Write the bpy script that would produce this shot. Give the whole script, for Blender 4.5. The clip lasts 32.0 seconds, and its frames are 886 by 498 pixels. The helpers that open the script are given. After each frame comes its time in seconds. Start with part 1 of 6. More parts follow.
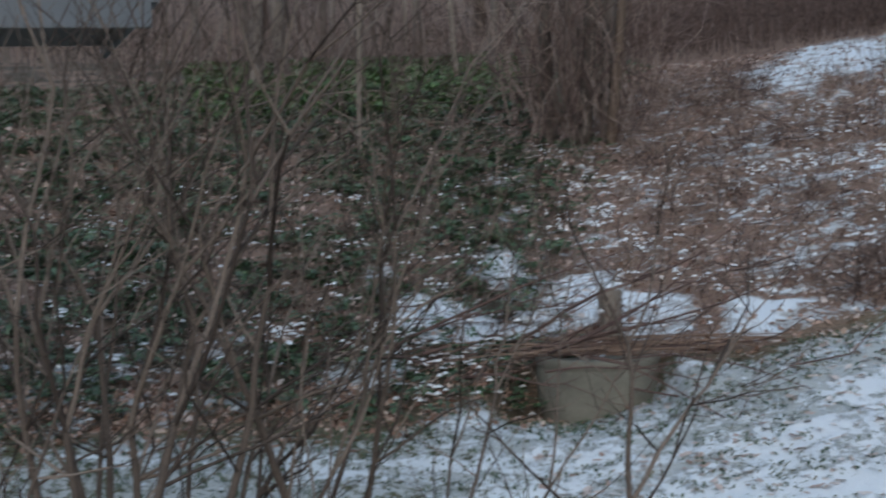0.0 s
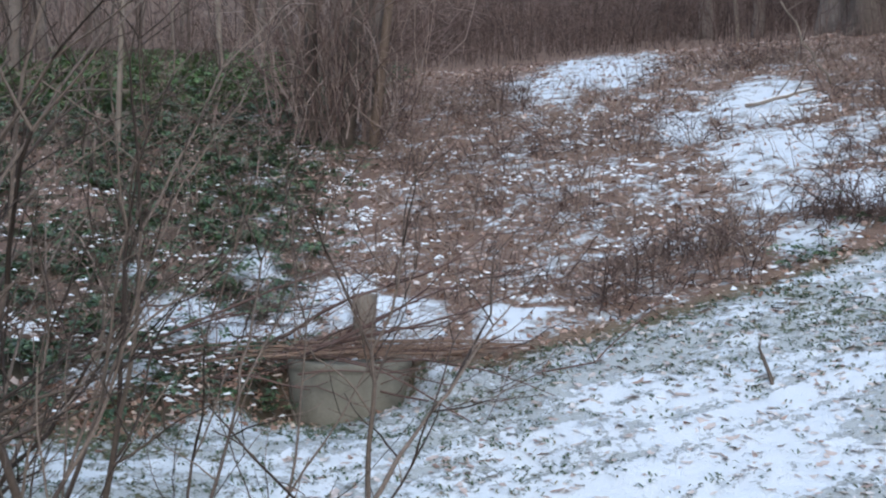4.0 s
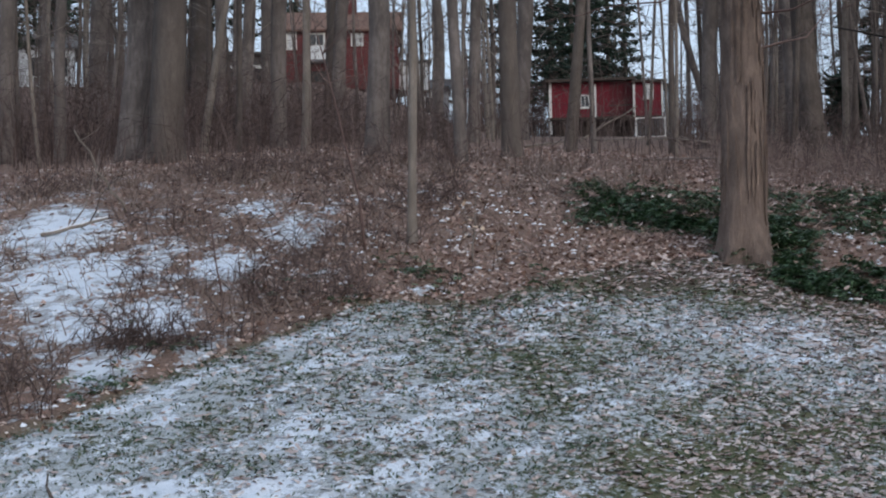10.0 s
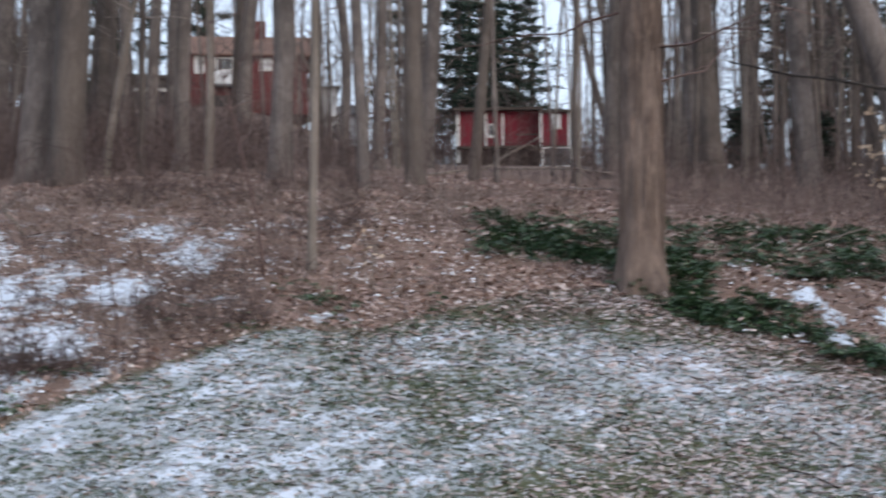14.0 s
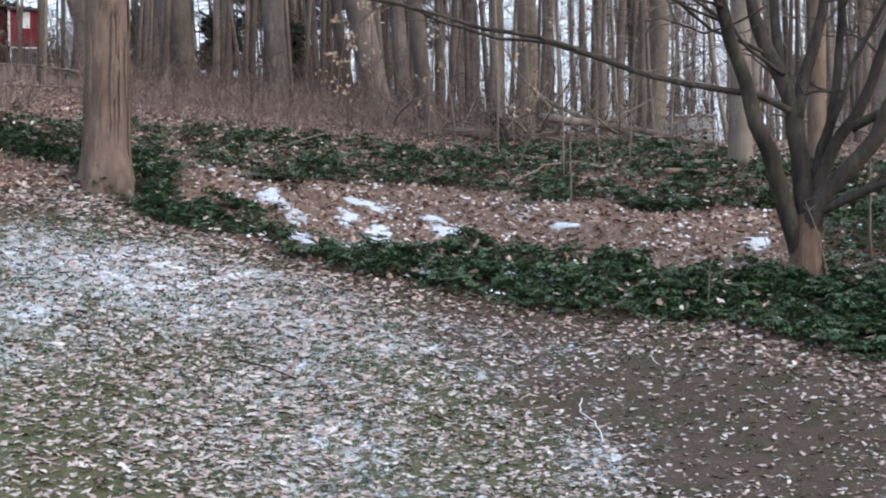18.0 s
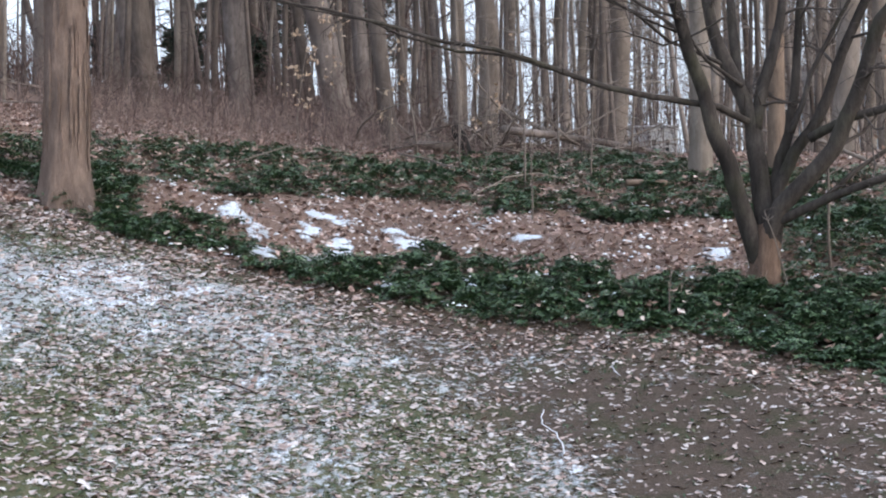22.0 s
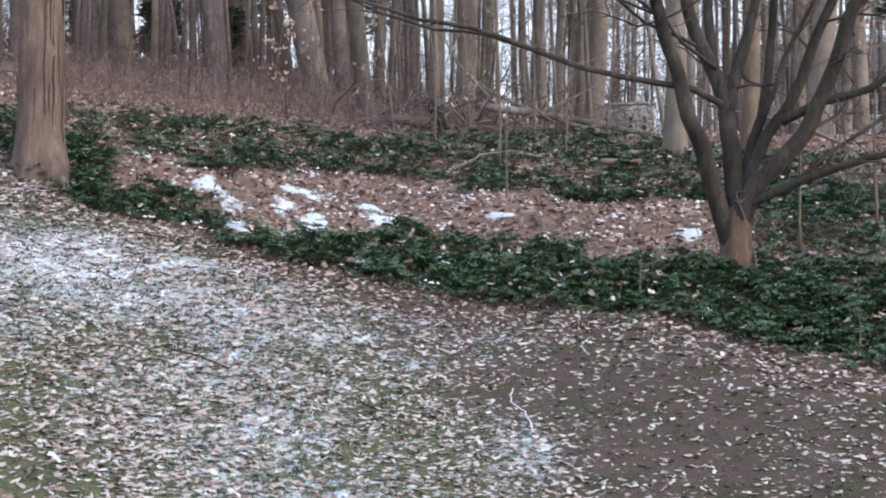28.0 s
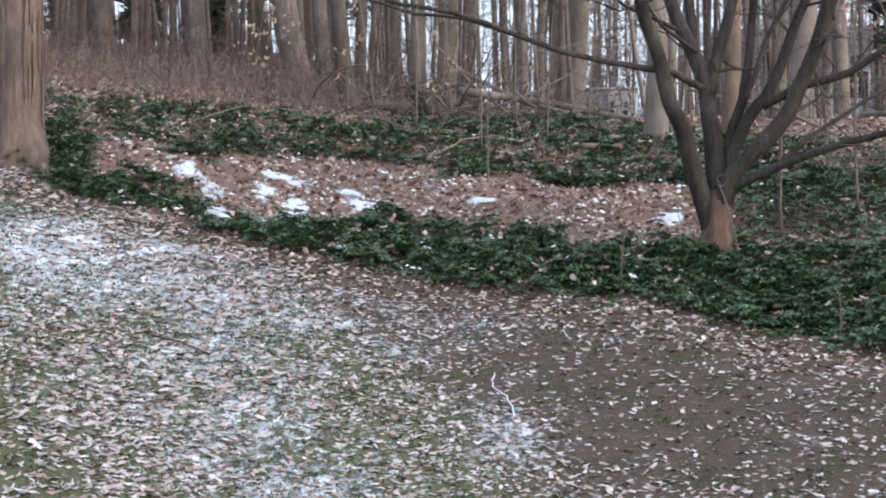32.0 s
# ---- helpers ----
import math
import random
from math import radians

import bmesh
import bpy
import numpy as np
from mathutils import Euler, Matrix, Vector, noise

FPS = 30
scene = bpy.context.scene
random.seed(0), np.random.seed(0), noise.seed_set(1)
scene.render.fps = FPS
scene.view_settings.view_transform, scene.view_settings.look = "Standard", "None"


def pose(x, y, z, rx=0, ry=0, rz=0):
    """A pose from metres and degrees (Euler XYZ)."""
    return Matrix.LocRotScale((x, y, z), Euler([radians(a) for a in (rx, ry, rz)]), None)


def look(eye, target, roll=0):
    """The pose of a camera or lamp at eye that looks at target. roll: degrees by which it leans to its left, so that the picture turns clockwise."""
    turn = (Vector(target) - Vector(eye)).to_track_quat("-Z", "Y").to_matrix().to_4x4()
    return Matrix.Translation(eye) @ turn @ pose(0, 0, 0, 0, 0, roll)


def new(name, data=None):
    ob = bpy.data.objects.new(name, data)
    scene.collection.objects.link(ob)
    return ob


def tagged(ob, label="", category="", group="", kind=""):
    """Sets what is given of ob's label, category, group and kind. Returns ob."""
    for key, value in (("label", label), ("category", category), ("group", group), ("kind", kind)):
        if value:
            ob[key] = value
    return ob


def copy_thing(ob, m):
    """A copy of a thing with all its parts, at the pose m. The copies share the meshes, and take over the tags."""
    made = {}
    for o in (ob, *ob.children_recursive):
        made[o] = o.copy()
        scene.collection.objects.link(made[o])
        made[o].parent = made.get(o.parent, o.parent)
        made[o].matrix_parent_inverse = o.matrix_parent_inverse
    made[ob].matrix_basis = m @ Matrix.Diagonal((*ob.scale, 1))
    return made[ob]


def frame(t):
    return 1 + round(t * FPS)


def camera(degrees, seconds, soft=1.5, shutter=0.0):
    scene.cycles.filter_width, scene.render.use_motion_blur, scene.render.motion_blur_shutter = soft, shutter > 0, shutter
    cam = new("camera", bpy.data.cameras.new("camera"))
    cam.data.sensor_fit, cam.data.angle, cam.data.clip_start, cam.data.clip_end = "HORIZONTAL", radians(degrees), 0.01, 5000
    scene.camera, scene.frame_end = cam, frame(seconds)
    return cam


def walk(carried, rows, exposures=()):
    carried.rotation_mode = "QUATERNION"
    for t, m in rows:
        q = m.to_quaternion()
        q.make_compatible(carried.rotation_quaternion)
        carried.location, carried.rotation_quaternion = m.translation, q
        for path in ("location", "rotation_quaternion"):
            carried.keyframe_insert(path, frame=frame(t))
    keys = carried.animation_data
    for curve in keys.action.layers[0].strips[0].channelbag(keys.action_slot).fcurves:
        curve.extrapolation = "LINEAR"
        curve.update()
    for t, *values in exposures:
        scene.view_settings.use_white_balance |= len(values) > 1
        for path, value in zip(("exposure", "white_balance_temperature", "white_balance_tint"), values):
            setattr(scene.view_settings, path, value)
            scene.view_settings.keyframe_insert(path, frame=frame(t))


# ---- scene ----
# ---------------------------------------------------------------- camera
cam = camera(31.9, 32.0, soft=2.0, shutter=0.5)
ROWS = (
    (0, -0.263, -0.004, -0.130, 87.283, 1.946, 31.357),
    (0.5, -0.262, -0.043, -0.118, 86.844, 1.722, 34.662),
    (1, -0.295, -0.033, -0.112, 86.951, 1.566, 37.650),
    (1.5, -0.273, -0.058, -0.111, 86.532, 1.133, 39.471),
    (2, -0.260, -0.039, -0.111, 86.435, 0.497, 38.943),
    (2.5, -0.208, -0.091, -0.107, 86.742, -0.313, 33.804),
    (3, -0.178, -0.033, -0.102, 86.768, -0.523, 27.682),
    (3.5, -0.193, 0.003, -0.112, 87.227, -0.159, 23.993),
    (4, -0.201, -0.005, -0.111, 87.170, -0.279, 22.755),
    (4.5, -0.190, 0.007, -0.123, 86.783, 0.092, 21.269),
    (6.5, -0.062, -0.024, -0.044, 86.709, 0.622, 15.350),
    (7, -0.080, -0.047, -0.059, 87.429, 0.671, 14.369),
    (7.5, -0.026, 0.008, -0.067, 86.365, 1.060, 12.383),
    (8, 0.031, 0.066, -0.063, 87.235, 0.297, 7.003),
    (8.5, -0.008, 0.064, -0.038, 88.301, 0.089, 1.715),
    (9, 0.004, 0.076, -0.030, 89.574, 0.678, -0.645),
    (9.5, 0.005, 0.043, -0.023, 90.479, 1.317, -1.542),
    (10, 0.015, 0.019, -0.025, 91.423, 1.145, -2.027),
    (10.5, 0.033, 0.035, -0.007, 91.507, 1.299, -2.310),
    (11, 0.012, 0.041, -0.008, 92.240, 1.642, -1.722),
    (11.5, 0.012, 0.039, 0.004, 93.182, 2.350, -1.372),
    (12, -0.000, 0.000, 0.000, 94.159, 2.483, 0.181),
    (12.5, 0.008, 0.001, 0.004, 93.818, 2.905, 1.141),
    (13, 0.022, 0.003, -0.004, 93.786, 2.671, 0.413),
    (13.5, 0.038, 0.025, -0.023, 92.687, 1.570, -1.262),
    (14, 0.091, 0.013, -0.019, 92.367, 0.588, -5.462),
    (14.5, 0.102, -0.006, -0.031, 92.364, -0.107, -9.284),
    (15, 0.121, 0.023, -0.029, 91.238, 0.181, -11.967),
    (15.5, 0.170, 0.040, -0.046, 89.985, -0.009, -15.687),
    (17.5, 0.192, 0.056, -0.092, 89.265, -0.361, -24.038),
    (18, 0.190, 0.030, -0.110, 88.833, 0.331, -24.672),
    (18.5, 0.196, 0.034, -0.107, 88.855, 0.097, -25.467),
    (19, 0.204, 0.033, -0.106, 88.814, 0.309, -25.307),
    (19.5, 0.203, 0.030, -0.104, 88.934, 0.294, -25.351),
    (20, 0.202, 0.026, -0.097, 89.013, 0.205, -25.511),
    (20.5, 0.207, 0.013, -0.109, 88.986, 0.264, -25.708),
    (21, 0.210, 0.014, -0.102, 89.270, 0.224, -25.783),
    (21.5, 0.213, 0.014, -0.104, 89.558, 0.807, -25.946),
    (22, 0.215, 0.010, -0.107, 89.280, 0.766, -25.972),
    (22.5, 0.217, 0.010, -0.105, 89.183, 0.096, -26.070),
    (23, 0.222, -0.009, -0.104, 89.207, 0.346, -26.187),
    (23.5, 0.229, -0.004, -0.099, 88.601, 0.189, -26.630),
    (24, 0.245, -0.036, -0.105, 88.517, 0.370, -26.825),
    (24.5, 0.244, -0.029, -0.102, 88.499, 0.319, -26.777),
    (25, 0.251, -0.037, -0.106, 88.675, 0.324, -27.014),
    (25.5, 0.240, -0.025, -0.112, 89.207, 0.061, -26.762),
    (27.5, 0.215, -0.066, -0.047, 88.148, 0.407, -26.663),
    (28, 0.217, -0.056, -0.068, 88.273, -0.096, -26.817),
    (28.5, 0.215, -0.057, -0.060, 88.041, 0.030, -26.736),
    (29, 0.224, -0.062, -0.068, 88.005, 0.249, -26.989),
    (29.5, 0.225, -0.103, -0.067, 87.911, -0.008, -27.209),
    (30, 0.231, -0.112, -0.064, 87.768, -0.211, -27.696),
    (30.5, 0.234, -0.089, -0.067, 87.328, 0.337, -27.336),
    (31, 0.228, -0.073, -0.067, 87.538, -0.029, -27.234),
    (31.5, 0.240, -0.073, -0.074, 87.776, -0.172, -27.655),
    (32, 0.228, -0.048, -0.074, 87.746, 0.078, -27.484),
)
EXPOSURES = (
    (0, 0.15, 6000, 5), (1, 0.77, 6080, 7), (2, 1.2, 6180, 9), (3, 1.2, 6080, 7), (4, 0.77, 5980, 8), (6.5, 0.2, 5750, 4), (7, 0.1, 5750, 5), (8, 0.19, 5750, 3),
    (9, -0.1, 5870, 7), (10, 0.3, 6020, 9), (11, 0.5, 6080, 11), (13, 0.77, 6200, 13), (15, 0.71, 6200, 11), (18, 1.1, 6350, 12), (23, 1.2, 6300, 12), (32, 1.27, 6300, 12),

)
walk(cam, [(r[0], pose(*r[1:])) for r in ROWS], EXPOSURES)

# ---------------------------------------------------------------- light: a bright overcast winter sky, late in the day
SUN_ELEV, SUN_AZ = radians(24), radians(150)
world = bpy.data.worlds.new("overcast_sky")
scene.world = world
world.use_nodes = True
wn = world.node_tree
wn.nodes.clear()
w_out = wn.nodes.new("ShaderNodeOutputWorld")
w_bg = wn.nodes.new("ShaderNodeBackground")
w_sky = wn.nodes.new("ShaderNodeTexSky")
w_sky.sky_type = "NISHITA"
w_sky.sun_disc = False
w_sky.sun_elevation, w_sky.sun_rotation = SUN_ELEV, SUN_AZ
w_sky.air_density, w_sky.dust_density, w_sky.ozone_density = 1.0, 4.0, 1.0
w_mix = wn.nodes.new("ShaderNodeMixRGB")
w_mix.inputs[0].default_value = 0.62
w_mix.inputs[2].default_value = (7.3, 8.3, 9.7, 1)
wn.links.new(w_sky.outputs[0], w_mix.inputs[1])
wn.links.new(w_mix.outputs[0], w_bg.inputs[0])
wn.links.new(w_bg.outputs[0], w_out.inputs[0])
w_bg.inputs[1].default_value = 0.1

sun_data = bpy.data.lights.new("sun", "SUN")
sun_data.energy, sun_data.angle, sun_data.color = 0.5, radians(25), (1.0, 0.95, 0.9)
sun = new("sun", sun_data)
sun.matrix_world = look((0, 0, 30), (-math.sin(SUN_AZ) * 30, -math.cos(SUN_AZ) * 30, 30 - 30 * math.tan(SUN_ELEV)))


# ---------------------------------------------------------------- materials
def node(nt, kind, **values):
    n = nt.nodes.new(kind)
    for k, v in values.items():
        n.inputs[k.replace("_", " ")].default_value = v
    return n


def ramp(nt, source, stops, interpolation="LINEAR"):
    n = nt.nodes.new("ShaderNodeValToRGB")
    n.color_ramp.interpolation = interpolation
    while len(n.color_ramp.elements) < len(stops):
        n.color_ramp.elements.new(0.5)
    for e, (p, c) in zip(n.color_ramp.elements, stops):
        e.position = p
        e.color = (c, c, c, 1) if isinstance(c, (int, float)) else (*c, 1)
    nt.links.new(source, n.inputs[0])
    return n.outputs[0]


def mix(nt, fac, a, b, blend="MIX"):
    n = nt.nodes.new("ShaderNodeMixRGB")
    n.blend_type = blend
    for i, v in enumerate((fac, a, b)):
        if isinstance(v, (int, float)):
            n.inputs[i].default_value = v if i == 0 else (v, v, v, 1)
        elif isinstance(v, tuple):
            n.inputs[i].default_value = (*v, 1)
        else:
            nt.links.new(v, n.inputs[i])
    return n.outputs[0]


def calc(nt, op, a, b=0.0):
    n = nt.nodes.new("ShaderNodeMath")
    n.operation = op
    for i, v in enumerate((a, b)):
        if isinstance(v, (int, float)):
            n.inputs[i].default_value = v
        else:
            nt.links.new(v, n.inputs[i])
    return n.outputs[0]


def noise_tex(nt, scale, detail=4.0, rough=0.6, stretch=None, coord="Object", turn=0.0):
    c = nt.nodes.new("ShaderNodeTexCoord").outputs[coord]
    if turn:
        m = nt.nodes.new("ShaderNodeMapping")
        m.inputs["Rotation"].default_value = (0, 0, radians(-turn))
        nt.links.new(c, m.inputs["Vector"])
        c = m.outputs[0]
    if stretch:
        m = nt.nodes.new("ShaderNodeMapping")
        m.inputs["Scale"].default_value = stretch
        nt.links.new(c, m.inputs["Vector"])
        c = m.outputs[0]
    n = node(nt, "ShaderNodeTexNoise", Scale=scale, Detail=detail, Roughness=rough)
    nt.links.new(c, n.inputs["Vector"])
    return n.outputs["Fac"]


def material(name, rough=0.85, spec=0.25):
    m = bpy.data.materials.new(name)
    m.use_nodes = True
    nt = m.node_tree
    b = nt.nodes["Principled BSDF"]
    b.inputs["Roughness"].default_value = rough
    b.inputs["Specular IOR Level"].default_value = spec
    return m, nt, b


def bump(nt, b, height, strength=0.5, distance=0.02):
    n = node(nt, "ShaderNodeBump", Strength=strength, Distance=distance)
    nt.links.new(height, n.inputs["Height"])
    nt.links.new(n.outputs[0], b.inputs["Normal"])


def island(nt):
    return nt.nodes.new("ShaderNodeNewGeometry").outputs["Random Per Island"]


def of_object(nt):
    return nt.nodes.new("ShaderNodeObjectInfo").outputs["Random"]


def attr(nt, name):
    n = nt.nodes.new("ShaderNodeAttribute")
    n.attribute_name = name
    return n.outputs["Fac"]


def bark_material(name, dark, light, ridge=14.0, moss=0.0, depth=0.03, vary=0.35):
    m, nt, b = material(name, 0.92, 0.12)
    big = noise_tex(nt, ridge, 6, 0.65, (1, 1, 0.2))
    fine = noise_tex(nt, ridge * 5, 4, 0.7, (1, 1, 0.3))
    patch = noise_tex(nt, 0.9, 3, 0.6)
    spots = noise_tex(nt, 5.0, 4, 0.7, (1, 1, 0.5))
    c = ramp(nt, big, [(0.28, dark), (0.66, light)])
    c = mix(nt, 0.4, c, ramp(nt, fine, [(0.3, dark), (0.7, light)]))
    c = mix(nt, ramp(nt, patch, [(0.4, 0.0), (0.62, 0.75)]), c, tuple(v * 0.65 for v in dark))
    c = mix(nt, ramp(nt, spots, [(0.52, 0.0), (0.72, 0.5)]), c, tuple(min(0.5, v * 1.3) for v in light))
    c = mix(nt, ramp(nt, of_object(nt), [(0.0, 0.0), (1.0, vary)]), c, (0.2, 0.165, 0.145))
    if moss:
        c = mix(nt, ramp(nt, noise_tex(nt, 2.2, 3, 0.6), [(0.5, 0.0), (0.75, moss)]), c, (0.09, 0.1, 0.045))
    nt.links.new(c, b.inputs["Base Color"])
    bump(nt, b, mix(nt, 0.3, big, fine), 0.9, depth)
    return m


def plain_material(name, color, rough=0.7, vary=0.25, scale=6.0, metal=0.0, spec=0.3, bumpy=0.15):
    m, nt, b = material(name, rough, spec)
    a = noise_tex(nt, scale, 5, 0.65)
    c2 = noise_tex(nt, scale * 9, 3, 0.6)
    c = mix(nt, ramp(nt, a, [(0.3, 0.0), (0.75, 1.0)]), tuple(v * (1 - vary) for v in color), color)
    c = mix(nt, ramp(nt, c2, [(0.35, vary * 0.8), (0.6, 0.0)]), c, tuple(v * (1 - vary * 1.2) for v in color))
    nt.links.new(c, b.inputs["Base Color"])
    b.inputs["Metallic"].default_value = metal
    bump(nt, b, mix(nt, 0.5, a, c2), bumpy, 0.01)
    return m


def scatter_material(name, stops, rough=0.8, spec=0.2, grain=60.0, translucent=0.0):
    """Colour by piece, from a ramp, with grain over it."""
    m, nt, b = material(name, rough, spec)
    c = ramp(nt, island(nt), stops)
    g = noise_tex(nt, grain, 3, 0.6)
    c = mix(nt, ramp(nt, g, [(0.3, 0.35), (0.65, 0.0)]), c, tuple(v * 0.5 for v in stops[0][1]))
    nt.links.new(c, b.inputs["Base Color"])
    return m


BARK_GREY = bark_material("grey_brown_bark", (0.092, 0.077, 0.07), (0.275, 0.235, 0.215), 16)
BARK_BIG = bark_material("shaggy_brown_bark", (0.095, 0.066, 0.054), (0.32, 0.235, 0.19), 20, 0.0, 0.05)
BARK_DARK = bark_material("dark_bark", (0.055, 0.046, 0.042), (0.165, 0.138, 0.12), 18)
BARK_PALE = bark_material("pale_smooth_bark", (0.15, 0.125, 0.105), (0.33, 0.285, 0.245), 12)
# Limb bark, its own dark tone deepened for standing against the light.
BARK_MAPLE = bark_material("smooth_backlit_maple_bark", (0.02, 0.017, 0.016), (0.105, 0.09, 0.08), 20, 0.25, 0.012, 0.0)
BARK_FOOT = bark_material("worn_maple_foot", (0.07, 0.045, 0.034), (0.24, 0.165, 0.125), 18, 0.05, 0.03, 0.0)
# Bark lightened so that the veiling haze is painted into the trunks.
BARK_PAINTED_HAZE = bark_material("bark_paled_for_haze", (0.2, 0.172, 0.155), (0.4, 0.355, 0.325), 12)
BARK_OCHRE = bark_material("split_heartwood", (0.1, 0.07, 0.05), (0.3, 0.215, 0.16), 12)
TWIG = scatter_material("bare_twigs", [(0.0, (0.07, 0.044, 0.04)), (0.55, (0.14, 0.09, 0.08)), (1.0, (0.27, 0.195, 0.17))])
TWIG_GREY = scatter_material("grey_twigs", [(0.0, (0.08, 0.064, 0.056)), (0.5, (0.18, 0.148, 0.128)), (1.0, (0.33, 0.285, 0.25))])
STALK = scatter_material("mauve_weed_stalks", [(0.0, (0.09, 0.06, 0.055)), (0.5, (0.2, 0.145, 0.13)), (1.0, (0.36, 0.29, 0.26))])
TWIG_DARK = scatter_material("dark_twigs", [(0.0, (0.05, 0.042, 0.038)), (1.0, (0.12, 0.1, 0.088))])
LEAVES = scatter_material("dry_oak_leaves", [(0.0, (0.3, 0.21, 0.185)), (0.25, (0.48, 0.385, 0.355)), (0.6, (0.6, 0.525, 0.505)), (1.0, (0.74, 0.71, 0.71))], 0.75, 0.3, 25)
BANK_LEAF = scatter_material("pinkish_leaf_litter", [(0.0, (0.15, 0.09, 0.075)), (0.35, (0.36, 0.245, 0.205)), (0.75, (0.54, 0.41, 0.36)), (1.0, (0.74, 0.67, 0.63))], 0.8, 0.2, 25)
BRUSH = scatter_material("dark_brush_stems", [(0.0, (0.045, 0.031, 0.029)), (0.6, (0.1, 0.07, 0.064)), (1.0, (0.19, 0.143, 0.13))])
LITTER = scatter_material("russet_leaf_litter", [(0.0, (0.16, 0.092, 0.07)), (0.4, (0.33, 0.21, 0.165)), (0.75, (0.48, 0.34, 0.275)), (1.0, (0.64, 0.53, 0.46))], 0.8, 0.2, 25)
IVY = scatter_material("evergreen_leaves", [(0.0, (0.026, 0.054, 0.026)), (0.5, (0.048, 0.1, 0.043)), (0.85, (0.08, 0.145, 0.062)), (1.0, (0.15, 0.21, 0.1))], 0.4, 0.5, 20)
IVY_LIGHT = scatter_material("lit_evergreen_leaves", [(0.0, (0.04, 0.085, 0.024)), (0.6, (0.085, 0.16, 0.045)), (1.0, (0.15, 0.23, 0.08))], 0.5, 0.4, 20)
GRASS = scatter_material("winter_grass", [(0.0, (0.045, 0.08, 0.048)), (0.5, (0.085, 0.13, 0.078)), (0.85, (0.14, 0.165, 0.1)), (1.0, (0.26, 0.23, 0.17))], 0.7, 0.25, 20)
STRAW = scatter_material("dead_grass", [(0.0, (0.13, 0.095, 0.08)), (0.5, (0.23, 0.175, 0.15)), (1.0, (0.37, 0.3, 0.26))], 0.8, 0.2, 20)
NEEDLES = scatter_material("pine_needles", [(0.0, (0.012, 0.022, 0.016)), (0.6, (0.024, 0.042, 0.028)), (1.0, (0.045, 0.065, 0.045))], 0.7, 0.2, 10)
SNOW = plain_material("settled_snow", (0.8, 0.83, 0.88), 0.6, 0.08, 9.0, 0.0, 0.3, 0.5)
CONCRETE = plain_material("weathered_concrete", (0.24, 0.228, 0.19), 0.9, 0.4, 5.0)
POST_PAINT = plain_material("weathered_white_post", (0.5, 0.48, 0.45), 0.7, 0.35, 9.0)
SHRUB_BARK = scatter_material("shrub_bark", [(0.0, (0.05, 0.039, 0.035)), (0.6, (0.12, 0.095, 0.082)), (1.0, (0.27, 0.22, 0.19))])
WHITE_PAINT = plain_material("white_painted_wood", (0.7, 0.69, 0.66), 0.6, 0.14, 7.0)
RED_BOARD = plain_material("barn_red_boards", (0.17, 0.014, 0.026), 0.75, 0.25, 3.0)
DARK_RED = plain_material("maroon_boards", (0.12, 0.018, 0.024), 0.8, 0.25, 3.0)
RED_BRICK = plain_material("red_brick_wall", (0.15, 0.045, 0.045), 0.9, 0.3, 2.0)
ROOF_GREY = plain_material("grey_shingle", (0.13, 0.12, 0.115), 0.9, 0.25, 4.0)
BLACK_ENAMEL = plain_material("black_enamel", (0.022, 0.02, 0.02), 0.55, 0.2, 6.0, 0.0, 0.5, 0.03)
DARK_WOOD = plain_material("dark_weathered_wood", (0.07, 0.052, 0.042), 0.85, 0.35, 8.0)
PALE_SIDING = plain_material("pale_siding", (0.62, 0.63, 0.64), 0.7, 0.1, 3.0)
GREY_PAINT = plain_material("grey_painted_soffit", (0.16, 0.16, 0.17), 0.7, 0.2, 4.0)
FASCIA = plain_material("blue_grey_fascia", (0.16, 0.18, 0.21), 0.5, 0.15, 4.0)
# Near-black for beam and board: the shade under the eave put into colour.
SHADED_EAVE = plain_material("eave_painted_shade", (0.035, 0.035, 0.04), 0.7, 0.2, 4.0)
STICK = scatter_material("cut_sticks", [(0.0, (0.1, 0.062, 0.05)), (0.5, (0.22, 0.145, 0.11)), (1.0, (0.44, 0.33, 0.26))])
GLASS = plain_material("dark_window_glass", (0.03, 0.035, 0.04), 0.08, 0.1, 2.0, 0.0, 0.6, 0.0)


